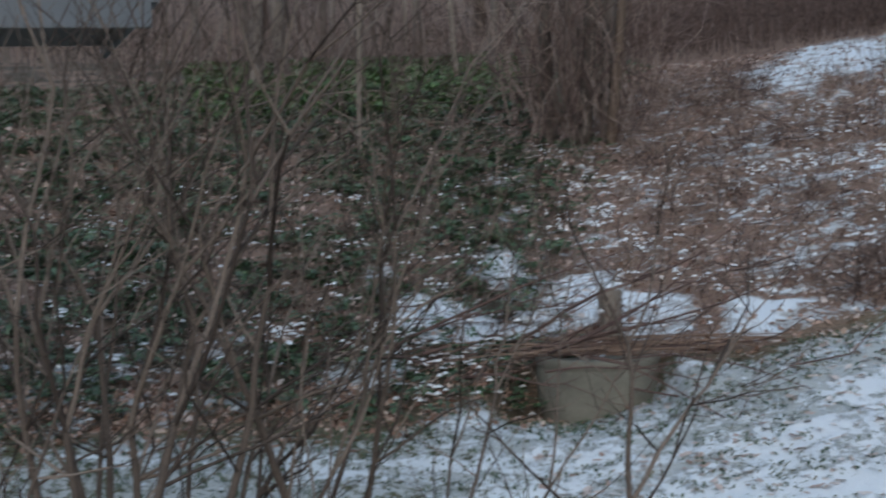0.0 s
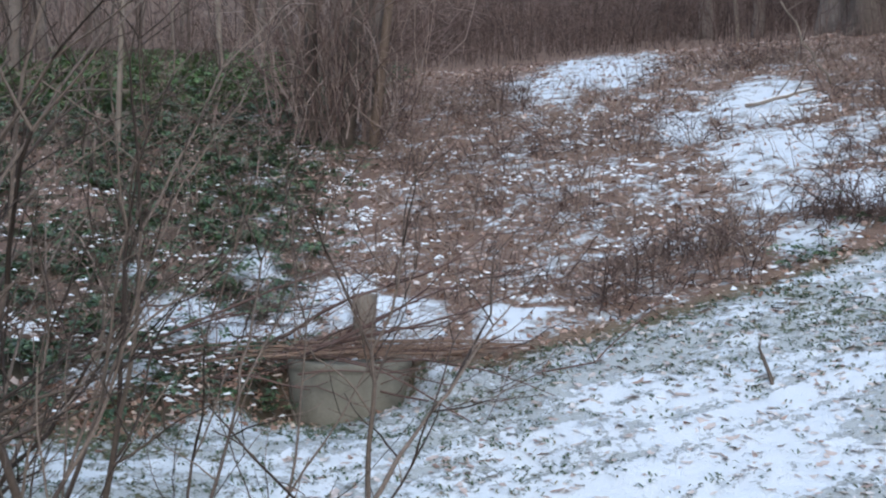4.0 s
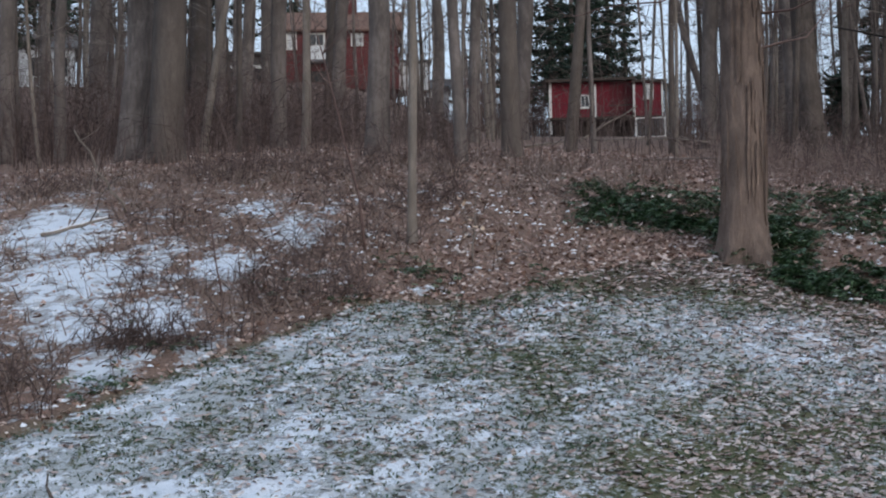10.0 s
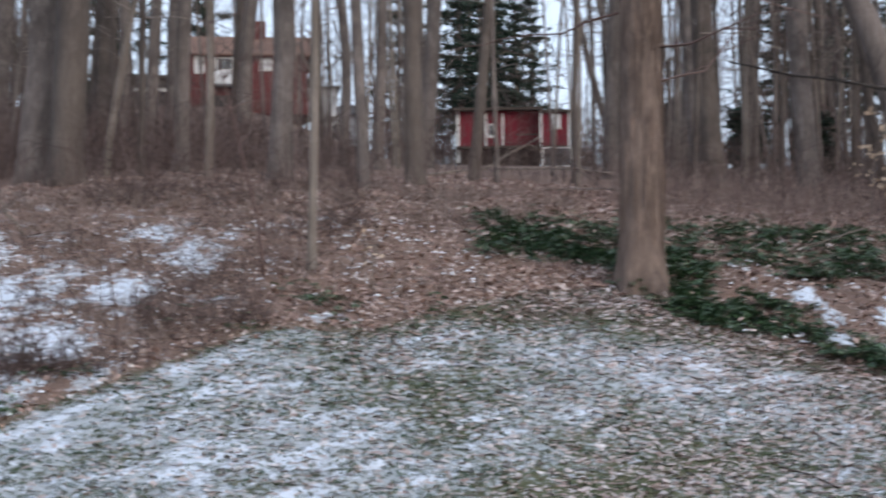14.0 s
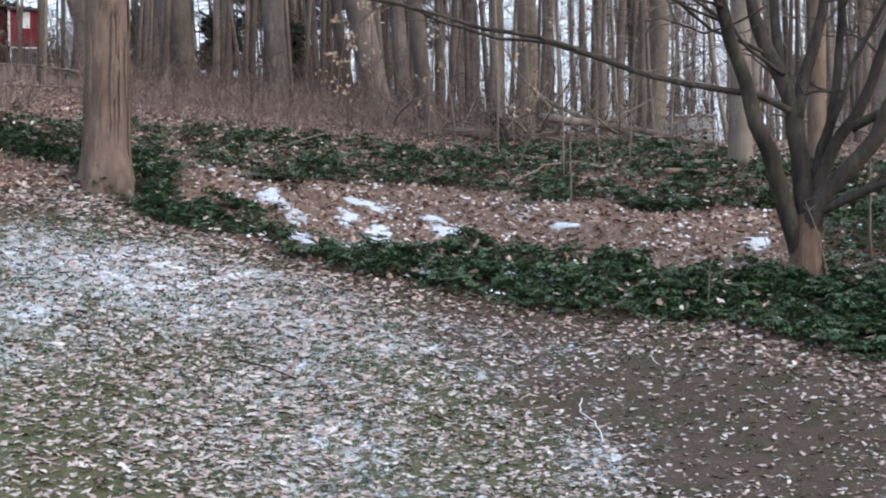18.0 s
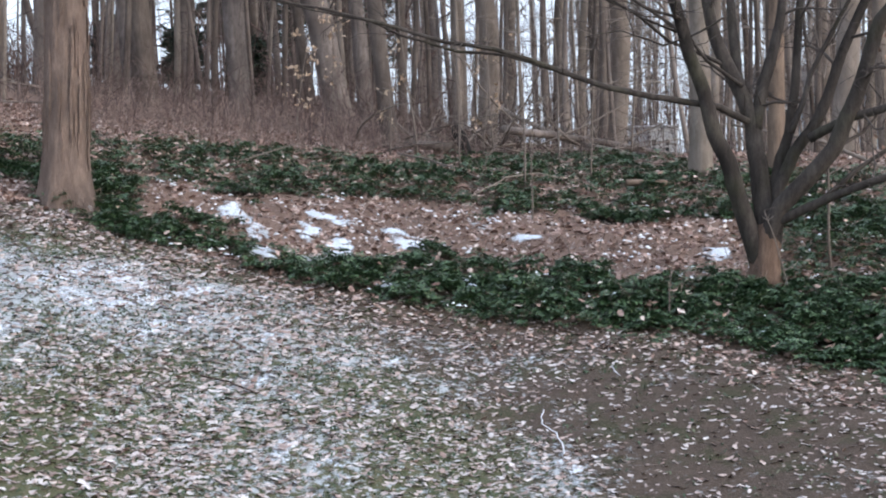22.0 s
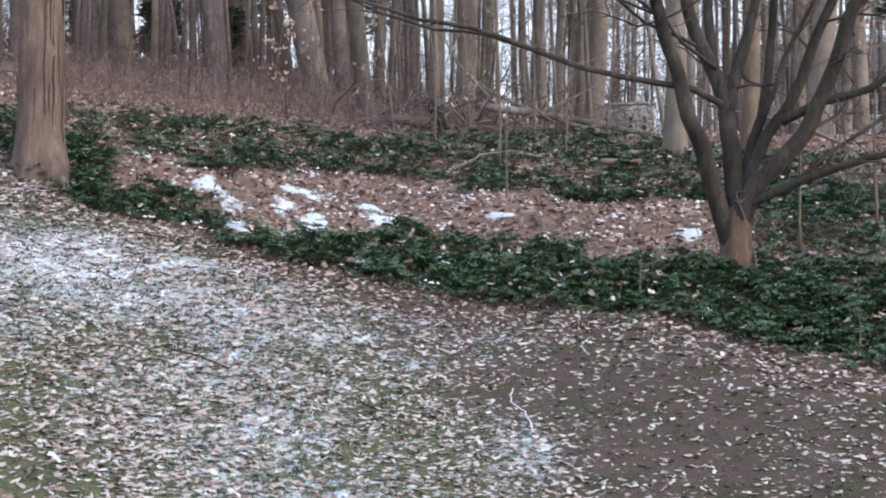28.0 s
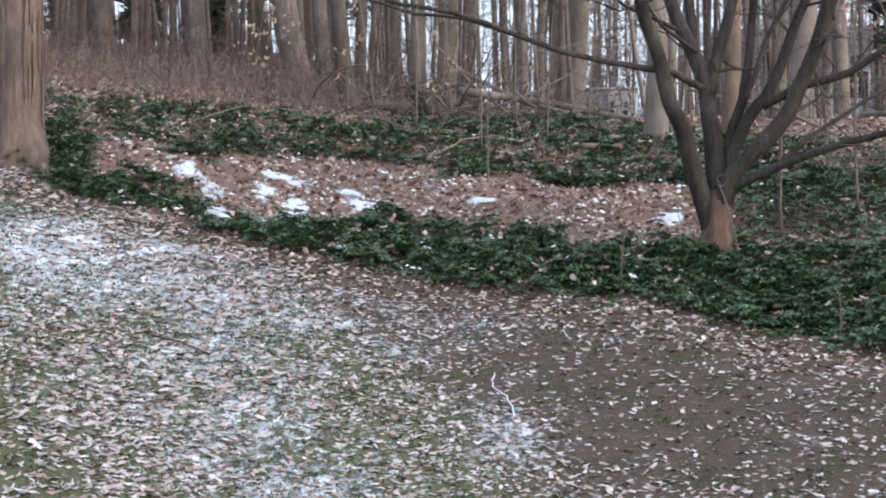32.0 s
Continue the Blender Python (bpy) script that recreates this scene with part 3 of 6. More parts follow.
# ---------------------------------------------------------------- trees
def tree(place, dia, lean, height, bark, label, seed, limbs_from=0.35, crown_level=1, limbs=9, name="tree", twig=None, crook=0.05, flare=1.28, group="trees of the wood", tall_share=1.0):
    """A trunk that tapers and sways, with bare limbs and twigs."""
    rng = random.Random(seed)
    x, y = place
    z = ground_z(x, y) - 0.08
    e = thing(name, (x, y, z), label, "tree", group)
    n = max(9, int(height / 1.1))
    trunk = Tubes()
    pts, rad = [], []
    px, py = rng.uniform(0, 9), rng.uniform(0, 9)
    heights = [0, 0.15, 0.4, 0.8] + [0.8 + (height - 0.8) * (i / n) for i in range(1, n + 1)]
    for h in heights:
        u = h / height
        sway = crook * height * 0.25
        amp = min(1.0, h / 3.0)
        pts.append(Vector((lean[0] * h + amp * sway * noise.noise((px, h * 0.25, 0)), lean[1] * h + amp * sway * noise.noise((py, h * 0.25, 4)), h)))
        r = dia / 2 * (1 - 0.72 * u ** 1.2) * (1 + (flare - 1) * math.exp(-h / 0.28)) * (1 + 0.06 * noise.noise((px, h * 1.3, 8)))
        rad.append(max(0.012, r))
    sides = 14 if dia > 0.35 else 9
    trunk.add(pts, rad, sides)
    # flutes and burls
    for i in range(len(trunk.v)):
        ring, k = divmod(i, sides)
        h = heights[min(ring, len(heights) - 1)]
        c = pts[min(ring, len(pts) - 1)]
        t = 2 * math.pi * k / sides
        f = 1 + (0.14 * math.exp(-h / 0.35) + 0.03) * math.sin(4 * t + px) + 0.12 * noise.noise((math.cos(t) * 1.5 + px, math.sin(t) * 1.5, h * 0.9))
        v = Vector(trunk.v[i])
        v = Vector((c.x + (v.x - c.x) * f, c.y + (v.y - c.y) * f, v.z))
        trunk.v[i] = (v.x, v.y, v.z)
    trunk.ob("trunk", bark, e)
    crown = Tubes()
    for i in range(limbs):
        u = rng.uniform(limbs_from, 0.97)
        h = u * height
        k = max(1, min(len(pts) - 2, next((j for j, q in enumerate(heights) if q >= h), len(pts) - 2)))
        a = rng.uniform(0, 2 * math.pi)
        way = Vector((math.cos(a), math.sin(a), rng.uniform(0.25, 1.1)))
        length = height * rng.uniform(0.12, 0.28) * (1.15 - u * 0.6)
        branch_out(crown, rng, pts[k], way, length, rad[k] * rng.uniform(0.28, 0.5), crown_level, 5)
    for i in range(3):
        h = rng.uniform(0.16, limbs_from) * height
        k = max(1, min(len(pts) - 2, next((j for j, q in enumerate(heights) if q >= h), 2)))
        a = rng.uniform(0, 2 * math.pi)
        branch_out(crown, rng, pts[k], (math.cos(a), math.sin(a), rng.uniform(-0.1, 0.5)), rng.uniform(0.6, 1.8), min(0.02, rad[k] * 0.2), 1, 4, 0.0, 0.2)
    tagged(crown.ob("crown", twig or TWIG_GREY, e), kind="stuff")
    return e


# place, thickness, lean of the trunks that stand clear, by part of the wood
WOOD_MIDDLE = (
    (-10.07, 36.64, 0.62, 0.016, 0.004), (-11.48, 43.51, 0.49, 0.023, 0.006), (-7.03, 29.16, 0.31, 0.007, 0.002), (-5.71, 27.41, 0.2, 0.027, 0.006),
    (-8.11, 44.26, 0.57, 0.021, 0.004), (-3.98, 24.68, 0.47, 0.017, 0.003), (-3.35, 23.76, 0.51, 0.025, 0.003), (-4.73, 39.72, 0.44, 0.051, 0.006),
    (-3.14, 26.82, 0.14, 0.139, 0.015), (-3.13, 34.86, 0.23, 0.048, 0.004), (-3.53, 44.86, 0.33, 0.055, 0.004), (-1.84, 26.94, 0.29, 0.055, 0.004),
    (-1.16, 22.97, 0.13, 0.0, 0.0), (-1.46, 39.98, 0.36, 0.044, 0.002), (-1.09, 34.99, 0.32, 0.072, 0.002), (-0.12, 22.0, 0.32, 0.021, 0.0))
WOOD_SHED = (
    (0.26, 15.5, 0.09, 0.004, 0.0), (1.39, 39.98, 0.29, -0.013, 0.0), (1.01, 20.48, 0.16, -0.02, 0.001), (1.64, 27.96, 0.22, 0.023, -0.001),
    (1.77, 21.53, 0.28, -0.02, 0.002), (3.06, 34.87, 0.38, 0.066, -0.006), (2.85, 23.84, 0.19, 0.067, -0.008), (3.23, 23.79, 0.08, -0.013, 0.002),
    (8.9, 41.1, 0.2, -0.251, 0.044), (8.6, 39.1, 0.18, -0.127, 0.024), (7.8, 37.2, 0.26, 0.03, -0.006), (6.16, 29.37, 0.27, 0.045, -0.01),
    (11.15, 43.61, 0.33, 0.06, -0.015))
WOOD_EAST = (
    (7.85, 29.01, 0.33, -0.063, 0.016), (7.31, 26.04, 0.41, -0.059, 0.016), (8.07, 26.87, 0.12, 0.023, -0.007),
    (8.85, 25.58, 0.37, -0.03, 0.01), (11.7, 38.31, 0.36, 0.025, -0.008), (10.12, 24.03, 0.47, -0.267, 0.106), (11.26, 25.72, 0.29, -0.092, 0.039),
    (10.73, 27.02, 0.21, -0.155, 0.06), (9.21, 20.07, 0.24, -0.084, 0.037), (12.69, 27.28, 0.2, -0.015, 0.007), (16.67, 34.25, 0.3, -0.003, 0.001),
    (15.47, 30.38, 0.35, 0.005, -0.003), (15.04, 28.35, 0.44, -0.014, 0.008), (21.71, 39.53, 0.29, 0.005, -0.003), (17.07, 28.37, 0.26, -0.032, 0.019),
    (18.82, 30.81, 0.21, 0.004, -0.003), (21.2, 34.05, 0.26, 0.004, -0.002), (16.26, 25.35, 0.38, 0.004, -0.002))
WOOD_FAR_EAST = (
    (11.22, 15.48, 0.25, -0.02, 0.014), (14.27, 19.45, 0.16, 0.012, -0.008), (14.48, 16.74, 0.35, 0.03, -0.026),
    (21.24, 25.43, 0.24, 0.011, -0.009), (24.02, 27.0, 0.29, 0.002, -0.001), (20.28, 22.3, 0.33, -0.005, 0.004))
WOOD_WEST = (
    (-12.51, 20.6, 0.08, -0.039, -0.023), (-9.85, 13.99, 0.06, -0.002, -0.001), (-15.06, 18.84, 0.19, 0.06, 0.047), (-15.92, 20.71, 0.24, -0.084, -0.064),
    (-13.03, 22.61, 0.13, 0.033, 0.019), (-17.29, 12.24, 0.26, 0.0, -0.02), (-19.48, 14.33, 0.19, -0.038, -0.02), (-20.87, 15.81, 0.21, -0.06, -0.05),
    (-18.8, 15.21, 0.19, -0.05, -0.04), (-20.9, 17.37, 0.18, -0.1, -0.1))
seed = 100
for rows in (WOOD_MIDDLE, WOOD_SHED, WOOD_EAST, WOOD_FAR_EAST, WOOD_WEST):
    for x, y, dia, lx, ly in rows:
        seed += 1
        pick = random.Random(seed).random()
        slim = dia < 0.17
        az = bearing(x, y)[0]
        # past 26 degrees the pale bark also stands in for haze
        bark = BARK_PALE if (slim and pick < 0.6) or (az > 26 and pick > 0.4) else BARK_DARK if pick < (0.25 if az > 26 or -6 < az < 9 else 0.4) else BARK_GREY
        kindly = "slender pale sapling" if slim else "tall bare forest tree"
        tone = {"pale_smooth_bark": "smooth pale bark", "dark_bark": "dark rough bark", "grey_brown_bark": "grey-brown ridged bark"}[bark.name]
        leans = ", leaning" if math.hypot(lx, ly) > 0.1 else ""
        tree((x, y), dia, (lx, ly), (7 + 40 * dia) if slim else 15 + 12 * min(dia, 0.5), bark, f"{kindly} with {tone}{leans}", seed,
             0.3 if slim else 0.4, 1, 6 if slim else 9, "sapling" if slim else "tree", None, 0.08 if slim else 0.06)


# ---------------------------------------------------------------- the great tree at the corner of the lawn
def great_tree():
    """A thick trunk in long loose plates of bark, flared at the foot."""
    rng = random.Random(7)
    x, y = 3.57, 15.3
    e = thing("tree", (x, y, ground_z(x, y) - 0.1), "massive old tree with shaggy brown furrowed bark beside lawn", "tree", "trees of the wood")
    sides, verts, faces = 72, [], []
    heights = [0, 0.06, 0.14, 0.25, 0.4, 0.6] + [0.6 + 0.13 * i for i in range(1, 40)] + [5.8 + 0.5 * i for i in range(1, 27)]
    for h in heights:
        u = h / 19.0
        r = 0.205 * (1 - 0.55 * u) * (1 + 0.45 * math.exp(-h / 0.22) + 0.16 * math.exp(-h / 0.8))
        cx, cy = 0.008 * h + 0.03 * noise.noise((1.7, h * 0.3, 0)), 0.02 * noise.noise((6.1, h * 0.3, 0))
        for k in range(sides):
            t = 2 * math.pi * k / sides
            root = 0.16 * math.exp(-h / 0.3) * math.sin(5 * t + 0.6)
            twist = t + h * 0.03
            plate = 0.07 * abs(noise.noise((math.cos(twist) * 7.5, math.sin(twist) * 7.5, h * 0.9))) + 0.05 * noise.noise((math.cos(t) * 13, math.sin(t) * 13, h * 2.2))
            q = r * (1 + root + plate)
            verts.append((cx + q * math.cos(t), cy + q * math.sin(t), h))
    for i in range(len(heights) - 1):
        for k in range(sides):
            k2 = (k + 1) % sides
            faces.append((i * sides + k, i * sides + k2, (i + 1) * sides + k2, (i + 1) * sides + k))
    mesh_ob("trunk", verts, faces, BARK_BIG, e, "", True)
    # loose strips of bark
    strips_v, strips_f = [], []
    for _ in range(240):
        t, h, ln, w = rng.uniform(0, 6.283), rng.uniform(0.3, 7.5), rng.uniform(0.15, 0.7), rng.uniform(0.008, 0.02)
        r = 0.214 * (1 - 0.55 * h / 19) * (1 + 0.16 * math.exp(-h / 0.8))
        n0 = len(strips_v)
        for j in range(4):
            hh = h + ln * j / 3
            lift = 0.004 + 0.012 * abs(j - 1.5) / 1.5 * rng.random()
            tt = t + rng.uniform(-0.02, 0.02)
            for s, d in ((-1, 0), (1, 0), (1, -0.012), (-1, -0.012)):
                q = r + lift + d
                a = tt + s * w / r * (0.5 if j in (0, 3) else 1)
                strips_v.append((0.008 * hh + q * math.cos(a), q * math.sin(a), hh))
        for j in range(3):
            for s in range(4):
                s2 = (s + 1) % 4
                strips_f.append((n0 + j * 4 + s, n0 + j * 4 + s2, n0 + j * 4 + 4 + s2, n0 + j * 4 + 4 + s))
        strips_f.append((n0 + 3, n0 + 2, n0 + 1, n0))
        strips_f.append((n0 + 12, n0 + 13, n0 + 14, n0 + 15))
    tagged(mesh_ob("loose_bark", strips_v, strips_f, BARK_BIG, e, "loose lifting strips of brown bark"), kind="stuff")
    crown = Tubes()
    for i in range(12):
        h = rng.uniform(6.5, 18)
        a = rng.uniform(0, 6.283)
        branch_out(crown, rng, (0.008 * h, 0, h), (math.cos(a), math.sin(a), rng.uniform(0.2, 0.9)), rng.uniform(2.5, 5), 0.07 * (1.2 - h / 19), 2, 6)
    tagged(crown.ob("crown", TWIG_GREY, e), kind="stuff")
    low = Tubes()
    for h, a, ln in ((2.55, 0.15, 1.5), (2.9, 2.9, 1.3), (3.1, 0.5, 1.9), (3.3, 3.4, 1.1), (2.2, 0.3, 1.0)):
        branch_out(low, rng, (0.2 * math.cos(a), 0.2 * math.sin(a), h), (math.cos(a), math.sin(a) - 0.5, 0.15), ln, 0.014, 2, 4, 0.0, 0.22)
    tagged(low.ob("low_growth", TWIG, e, "thin drooping bare side branches"), kind="stuff")


great_tree()


# ---------------------------------------------------------------- the many-stemmed maple in the ivy
MAPLE = (8.72, 11.05)


def maple():
    rng = random.Random(11)
    x, y = MAPLE
    scale, a = 0.0051, radians(37.5)
    e = thing("maple_tree", (x, y, ground_z(x, y) - 0.12), "multi-stemmed bare ornamental maple with smooth grey-brown limbs", "tree")

    def at_plane(u, v, d=0.0):
        """u to the right and v up in hundredths of the spread, d metres behind."""
        u *= scale
        return Vector((u * math.cos(a) + d * math.sin(a), -u * math.sin(a) + d * math.cos(a), v * scale + 0.12))

    def limb(name, line, r0, r1, d0=0.0, d1=0.0, twigs=4, sides=9, tl=1.0):
        if name == "limb" and line[0][1] < 130:
            line = [(3 + line[0][0] * 0.5, 36)] + line
        n = len(line)
        pts = [at_plane(u, v, d0 + (d1 - d0) * i / (n - 1)) for i, (u, v) in enumerate(line)]
        # finer steps, lightly crooked
        fine = []
        for i in range(n - 1):
            for s in range(3):
                p = pts[i].lerp(pts[i + 1], s / 3)
                if i + s:
                    p = p + Vector((noise.noise((p.x * 3, p.y * 3, p.z * 3 + 9)), noise.noise((p.x * 3 + 5, p.y * 3, p.z * 3)), noise.noise((p.x * 3, p.y * 3 + 7, p.z * 3)))) * 0.018
                fine.append(p)
        fine.append(pts[-1])
        t = Tubes()
        t.add(fine, taper(r0, r1, len(fine)), sides)
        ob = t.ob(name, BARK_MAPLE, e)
        tw = Tubes()
        for _ in range(twigs):
            k = rng.randint(len(fine) // 3, len(fine) - 1)
            d = (fine[k] - fine[k - 1]).normalized()
            side = Vector((rng.gauss(0, 1), rng.gauss(0, 1), rng.gauss(0.1, 0.7))).normalized()
            branch_out(tw, rng, fine[k], d * 0.6 + side * 0.9, tl * rng.uniform(0.4, 1.1), max(0.006, r1 * 0.45), 2, 5, 0.02, 0.25)
        if twigs:
            tagged(tw.ob("fine_growth", TWIG_DARK, ob), kind="stuff")
        return ob

    trunk = Tubes()
    prof = ((-6, 0.22), (0, 0.18), (8, 0.155), (25, 0.138), (50, 0.13), (75, 0.132), (90, 0.118), (99, 0.09), (105, 0.05))
    trunk.add([at_plane(3 + v * 0.06, v) - Vector((0, 0, 0.0)) for v, _ in prof], [r for _, r in prof], 20)
    for i in range(len(trunk.v)):
        k = i % 20
        v = Vector(trunk.v[i])
        c = at_plane(3, 0)
        f = 1 + 0.09 * math.sin(5 * 6.283 * k / 20 + 1.0) * (0.4 + math.exp(-max(0, v.z) / 0.15)) + 0.04 * noise.noise((k * 0.7, v.z * 3, 2))
        trunk.v[i] = (c.x + (v.x - c.x) * f, c.y + (v.y - c.y) * f, v.z)
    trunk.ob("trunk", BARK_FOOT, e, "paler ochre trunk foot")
    limb("limb", [(-18, 74), (-36, 134), (-57, 205), (-77, 253), (-95, 324), (-119, 396), (-140, 479), (-152, 515), (-165, 640)], 0.092, 0.042, 0, -0.4, 4)
    limb("limb", [(6, 104), (0, 158), (-12, 229), (-15, 277), (-36, 336), (-68, 402), (-83, 449), (-95, 515), (-105, 640)], 0.1, 0.045, 0, 0.3, 4)
    limb("limb", [(-12, 262), (6, 348), (24, 408), (36, 467), (42, 515), (48, 620)], 0.062, 0.03, 0.12, 0.4, 3)
    limb("limb", [(-20, 290), (-42, 366), (-45, 443), (-54, 515), (-60, 620)], 0.055, 0.035, 0.2, 0.7, 3)
    limb("limb", [(10, 84), (22, 146), (30, 217), (48, 259), (60, 336), (65, 426), (73, 515), (80, 640)], 0.06, 0.03, 0.05, 0.5, 3)
    limb("limb", [(10, 80), (34, 130), (71, 172), (119, 229), (149, 295), (173, 366), (196, 437), (232, 480), (250, 520), (275, 640)], 0.088, 0.05, 0, -0.4, 4)
    limb("limb", [(8, 92), (30, 160), (54, 223), (89, 265), (113, 324), (137, 396), (173, 473), (190, 509), (215, 640)], 0.066, 0.036, 0.05, 0.35, 4)
    limb("limb", [(80, 246), (143, 277), (221, 298), (278, 335), (340, 375)], 0.046, 0.022, -0.05, -0.5, 4)
    limb("limb", [(50, 258), (71, 312), (83, 360), (113, 414), (137, 461), (167, 515), (190, 600)], 0.028, 0.014, 0.05, 0.3, 3)
    limb("limb", [(30, 104), (60, 119), (113, 146), (155, 161), (221, 182), (278, 195), (350, 225)], 0.052, 0.024, 0, -0.5, 4)
    limb("limb", [(105, 145), (155, 188), (221, 232), (278, 268), (340, 310)], 0.024, 0.01, -0.05, 0.3, 3)
    limb("bough", [(-30, 342), (-54, 360), (-89, 387), (-119, 426), (-161, 443), (-208, 464), (-260, 500)], 0.02, 0.007, 0.1, -0.3, 5, 6, 0.7)
    limb("long_bough", [(-22, 278), (-70, 302), (-135, 312), (-185, 322), (-255, 337), (-325, 362), (-375, 382), (-435, 398), (-515, 412), (-595, 436), (-695, 464), (-775, 482), (-880, 502), (-980, 530)], 0.034, 0.008, 0.0, -1.6, 9, 7, 0.8)
    limb("bough", [(-325, 362), (-420, 392), (-500, 400), (-585, 425), (-650, 452), (-740, 470), (-830, 500)], 0.016, 0.006, -0.5, -1.3, 5, 6, 0.6)
    limb("bough", [(-45, 372), (-105, 402), (-155, 422), (-215, 472), (-275, 502), (-340, 540)], 0.02, 0.006, 0.2, -0.4, 6, 6, 0.8)
    limb("bough", [(-60, 455), (-120, 418), (-160, 405), (-230, 432), (-290, 420)], 0.012, 0.005, -0.2, -0.6, 4, 5, 0.6)
    limb("bough", [(-130, 450), (-190, 470), (-260, 520), (-320, 560)], 0.016, 0.006, -0.4, -0.8, 5, 6, 0.8)


maple()

# the split ochre trunk behind the maple
tree((11.94, 14.95), 0.22, (0.01, -0.008), 6.2, BARK_OCHRE, "broken standing trunk with split ochre heartwood", 61, 0.7, 0, 3, "snag", None, 0.03)


# ---------------------------------------------------------------- vine-clad clump on the western slope
def vine_clump():
    rng = random.Random(21)
    x, y = -7.95, 15.5
    e = thing("tree_clump", (x, y, ground_z(x, y) - 0.1), "clump of brown stems wrapped in bare vines", "tree")
    for i, (dx, dy, r, lx) in enumerate(((-0.35, 0.0, 0.08, -0.05), (-0.1, 0.15, 0.11, -0.02), (0.12, -0.05, 0.085, 0.03), (0.3, 0.12, 0.1, 0.05), (0.45, -0.1, 0.06, 0.1), (-0.5, 0.2, 0.05, -0.14))):
        t = Tubes()
        pts = wander(rng, (dx, dy, 0), (lx, 0, 1), 6.5, 12, 0.035, 0.02)
        t.add(pts, taper(r, r * 0.35, 13), 9)
        t.ob("stem", BARK_GREY if i % 2 else BARK_OCHRE if i == 4 else BARK_DARK, e)
    v = Tubes()
    for _ in range(210):
        a, d = rng.uniform(0, 6.283), rng.uniform(0.05, 0.95)
        start = (d * math.cos(a), d * 0.7 * math.sin(a), rng.uniform(0, 0.6))
        pts = wander(rng, start, (rng.gauss(0, 0.25), rng.gauss(0, 0.2), 1), rng.uniform(1.0, 4.0), 8, 0.28, 0.08)
        v.add(pts, taper(rng.uniform(0.005, 0.011), 0.003, 9), 3, False)
    for _ in range(230):
        h = rng.uniform(0.2, 3.8)
        a = rng.uniform(0, 6.283)
        branch_out(v, rng, (0.4 * math.cos(a), 0.3 * math.sin(a), h), (math.cos(a), math.sin(a), rng.uniform(-0.5, 0.5)), rng.uniform(0.5, 1.3), 0.008, 1, 3, -0.05, 0.25)
    tagged(v.ob("vines", STALK, e, "tangle of bare brown vines"), kind="stuff")


vine_clump()


# ---------------------------------------------------------------- the wood behind
def far_wood():
    """Prototype trees, repeated through the wood with other sizes and turns."""
    protos = []
    for i in range(7):
        bark = (BARK_GREY, BARK_DARK, BARK_GREY, BARK_PALE, BARK_DARK, BARK_GREY, BARK_DARK)[i]
        tone = ("grey-brown", "dark", "grey", "pale grey", "dark", "brown", "dark")[i]
        e = tree((-14.0 + i * 0.9, 48.0 + 3.7 * i), 0.13 + 0.036 * i, (random.Random(i).uniform(-0.03, 0.03), 0), 14 + 1.2 * i, bark, f"bare {tone} woodland tree with fine leafless twigs", 300 + i, 0.25, 2, 7, "tree", TWIG_DARK if i % 2 else TWIG_GREY, 0.05, 1.25)
        protos.append(e)
    # trees for the right of the wood, haze put into their bark
    for i in range(3):
        protos.append(tree(polar(37.0 + 2.5 * i, 56.0 + 2.5 * i), 0.13 + 0.05 * i, (random.Random(i + 9).uniform(-0.03, 0.03), 0), 15 + i, BARK_PAINTED_HAZE, "woodland tree paled for haze, with fine leafless twigs", 320 + i, 0.2, 2, 9, "tree", TWIG_GREY, 0.05, 1.2))
    rng = random.Random(33)
    n = 0
    for az, r in sorted([(rng.uniform(-62, 54), 34 + 105 * rng.random() ** 1.1) for _ in range(250)] + [(rng.uniform(20, 46), 36 + 80 * rng.random()) for _ in range(50)] + [(rng.uniform(32.4, 36.0), 59 + 35 * rng.random()) for _ in range(22)]):
        if 5.2 < az < 11.2 and r < 97:
            continue
        if -5.4 < az < 1.2 and r < 112 and rng.random() < 0.75:
            continue
        if 3 < az < 14 and rng.random() < (0.75 if az > 9.5 else 0.35):
            continue
        if 32.9 < az < 35.2 and r < 58:
            continue
        if az < -20 and r < 40:
            continue
        x, y = polar(az, r)
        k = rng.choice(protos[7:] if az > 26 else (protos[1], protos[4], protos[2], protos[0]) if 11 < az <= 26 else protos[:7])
        s = rng.uniform(0.7, 1.1) * (0.8 if az > 26 or az < 6 else 1.0)
        m = pose(x, y, ground_z(x, y) - 0.1, rng.uniform(-3, 3), rng.uniform(-3, 3), rng.uniform(0, 360)) @ Matrix.Diagonal((s, s, s * rng.uniform(0.9, 1.15), 1))
        copy_thing(k, m)
        n += 1
    # slim young stems nearer by
    for i in range(3):
        e = tree((-22.0 - i, 34.0 + i * 2), 0.07 + 0.02 * i, (0.03, 0.0), 7 + i, (BARK_PALE, BARK_GREY, BARK_DARK)[i], "slim young bare tree in undergrowth", 340 + i, 0.3, 1, 7, "sapling", TWIG_GREY, 0.08, 1.1)
        for _ in range(62):
            az, r = (rng.uniform(10, 45) if rng.random() < 0.45 else rng.uniform(-18, 44)), rng.uniform(24, 62)
            if 5 < az < 9.5 or 33.2 < az < 35.3:
                continue
            s = 1 + 0.9 * rng.random() * smooth(28, 50, r)
            x, y = polar(az, r)
            copy_thing(e, pose(x, y, ground_z(x, y) - 0.05, rng.uniform(-5, 5), rng.uniform(-5, 5), rng.uniform(0, 360)) @ Matrix.Diagonal((s, s, s, 1)))


far_wood()


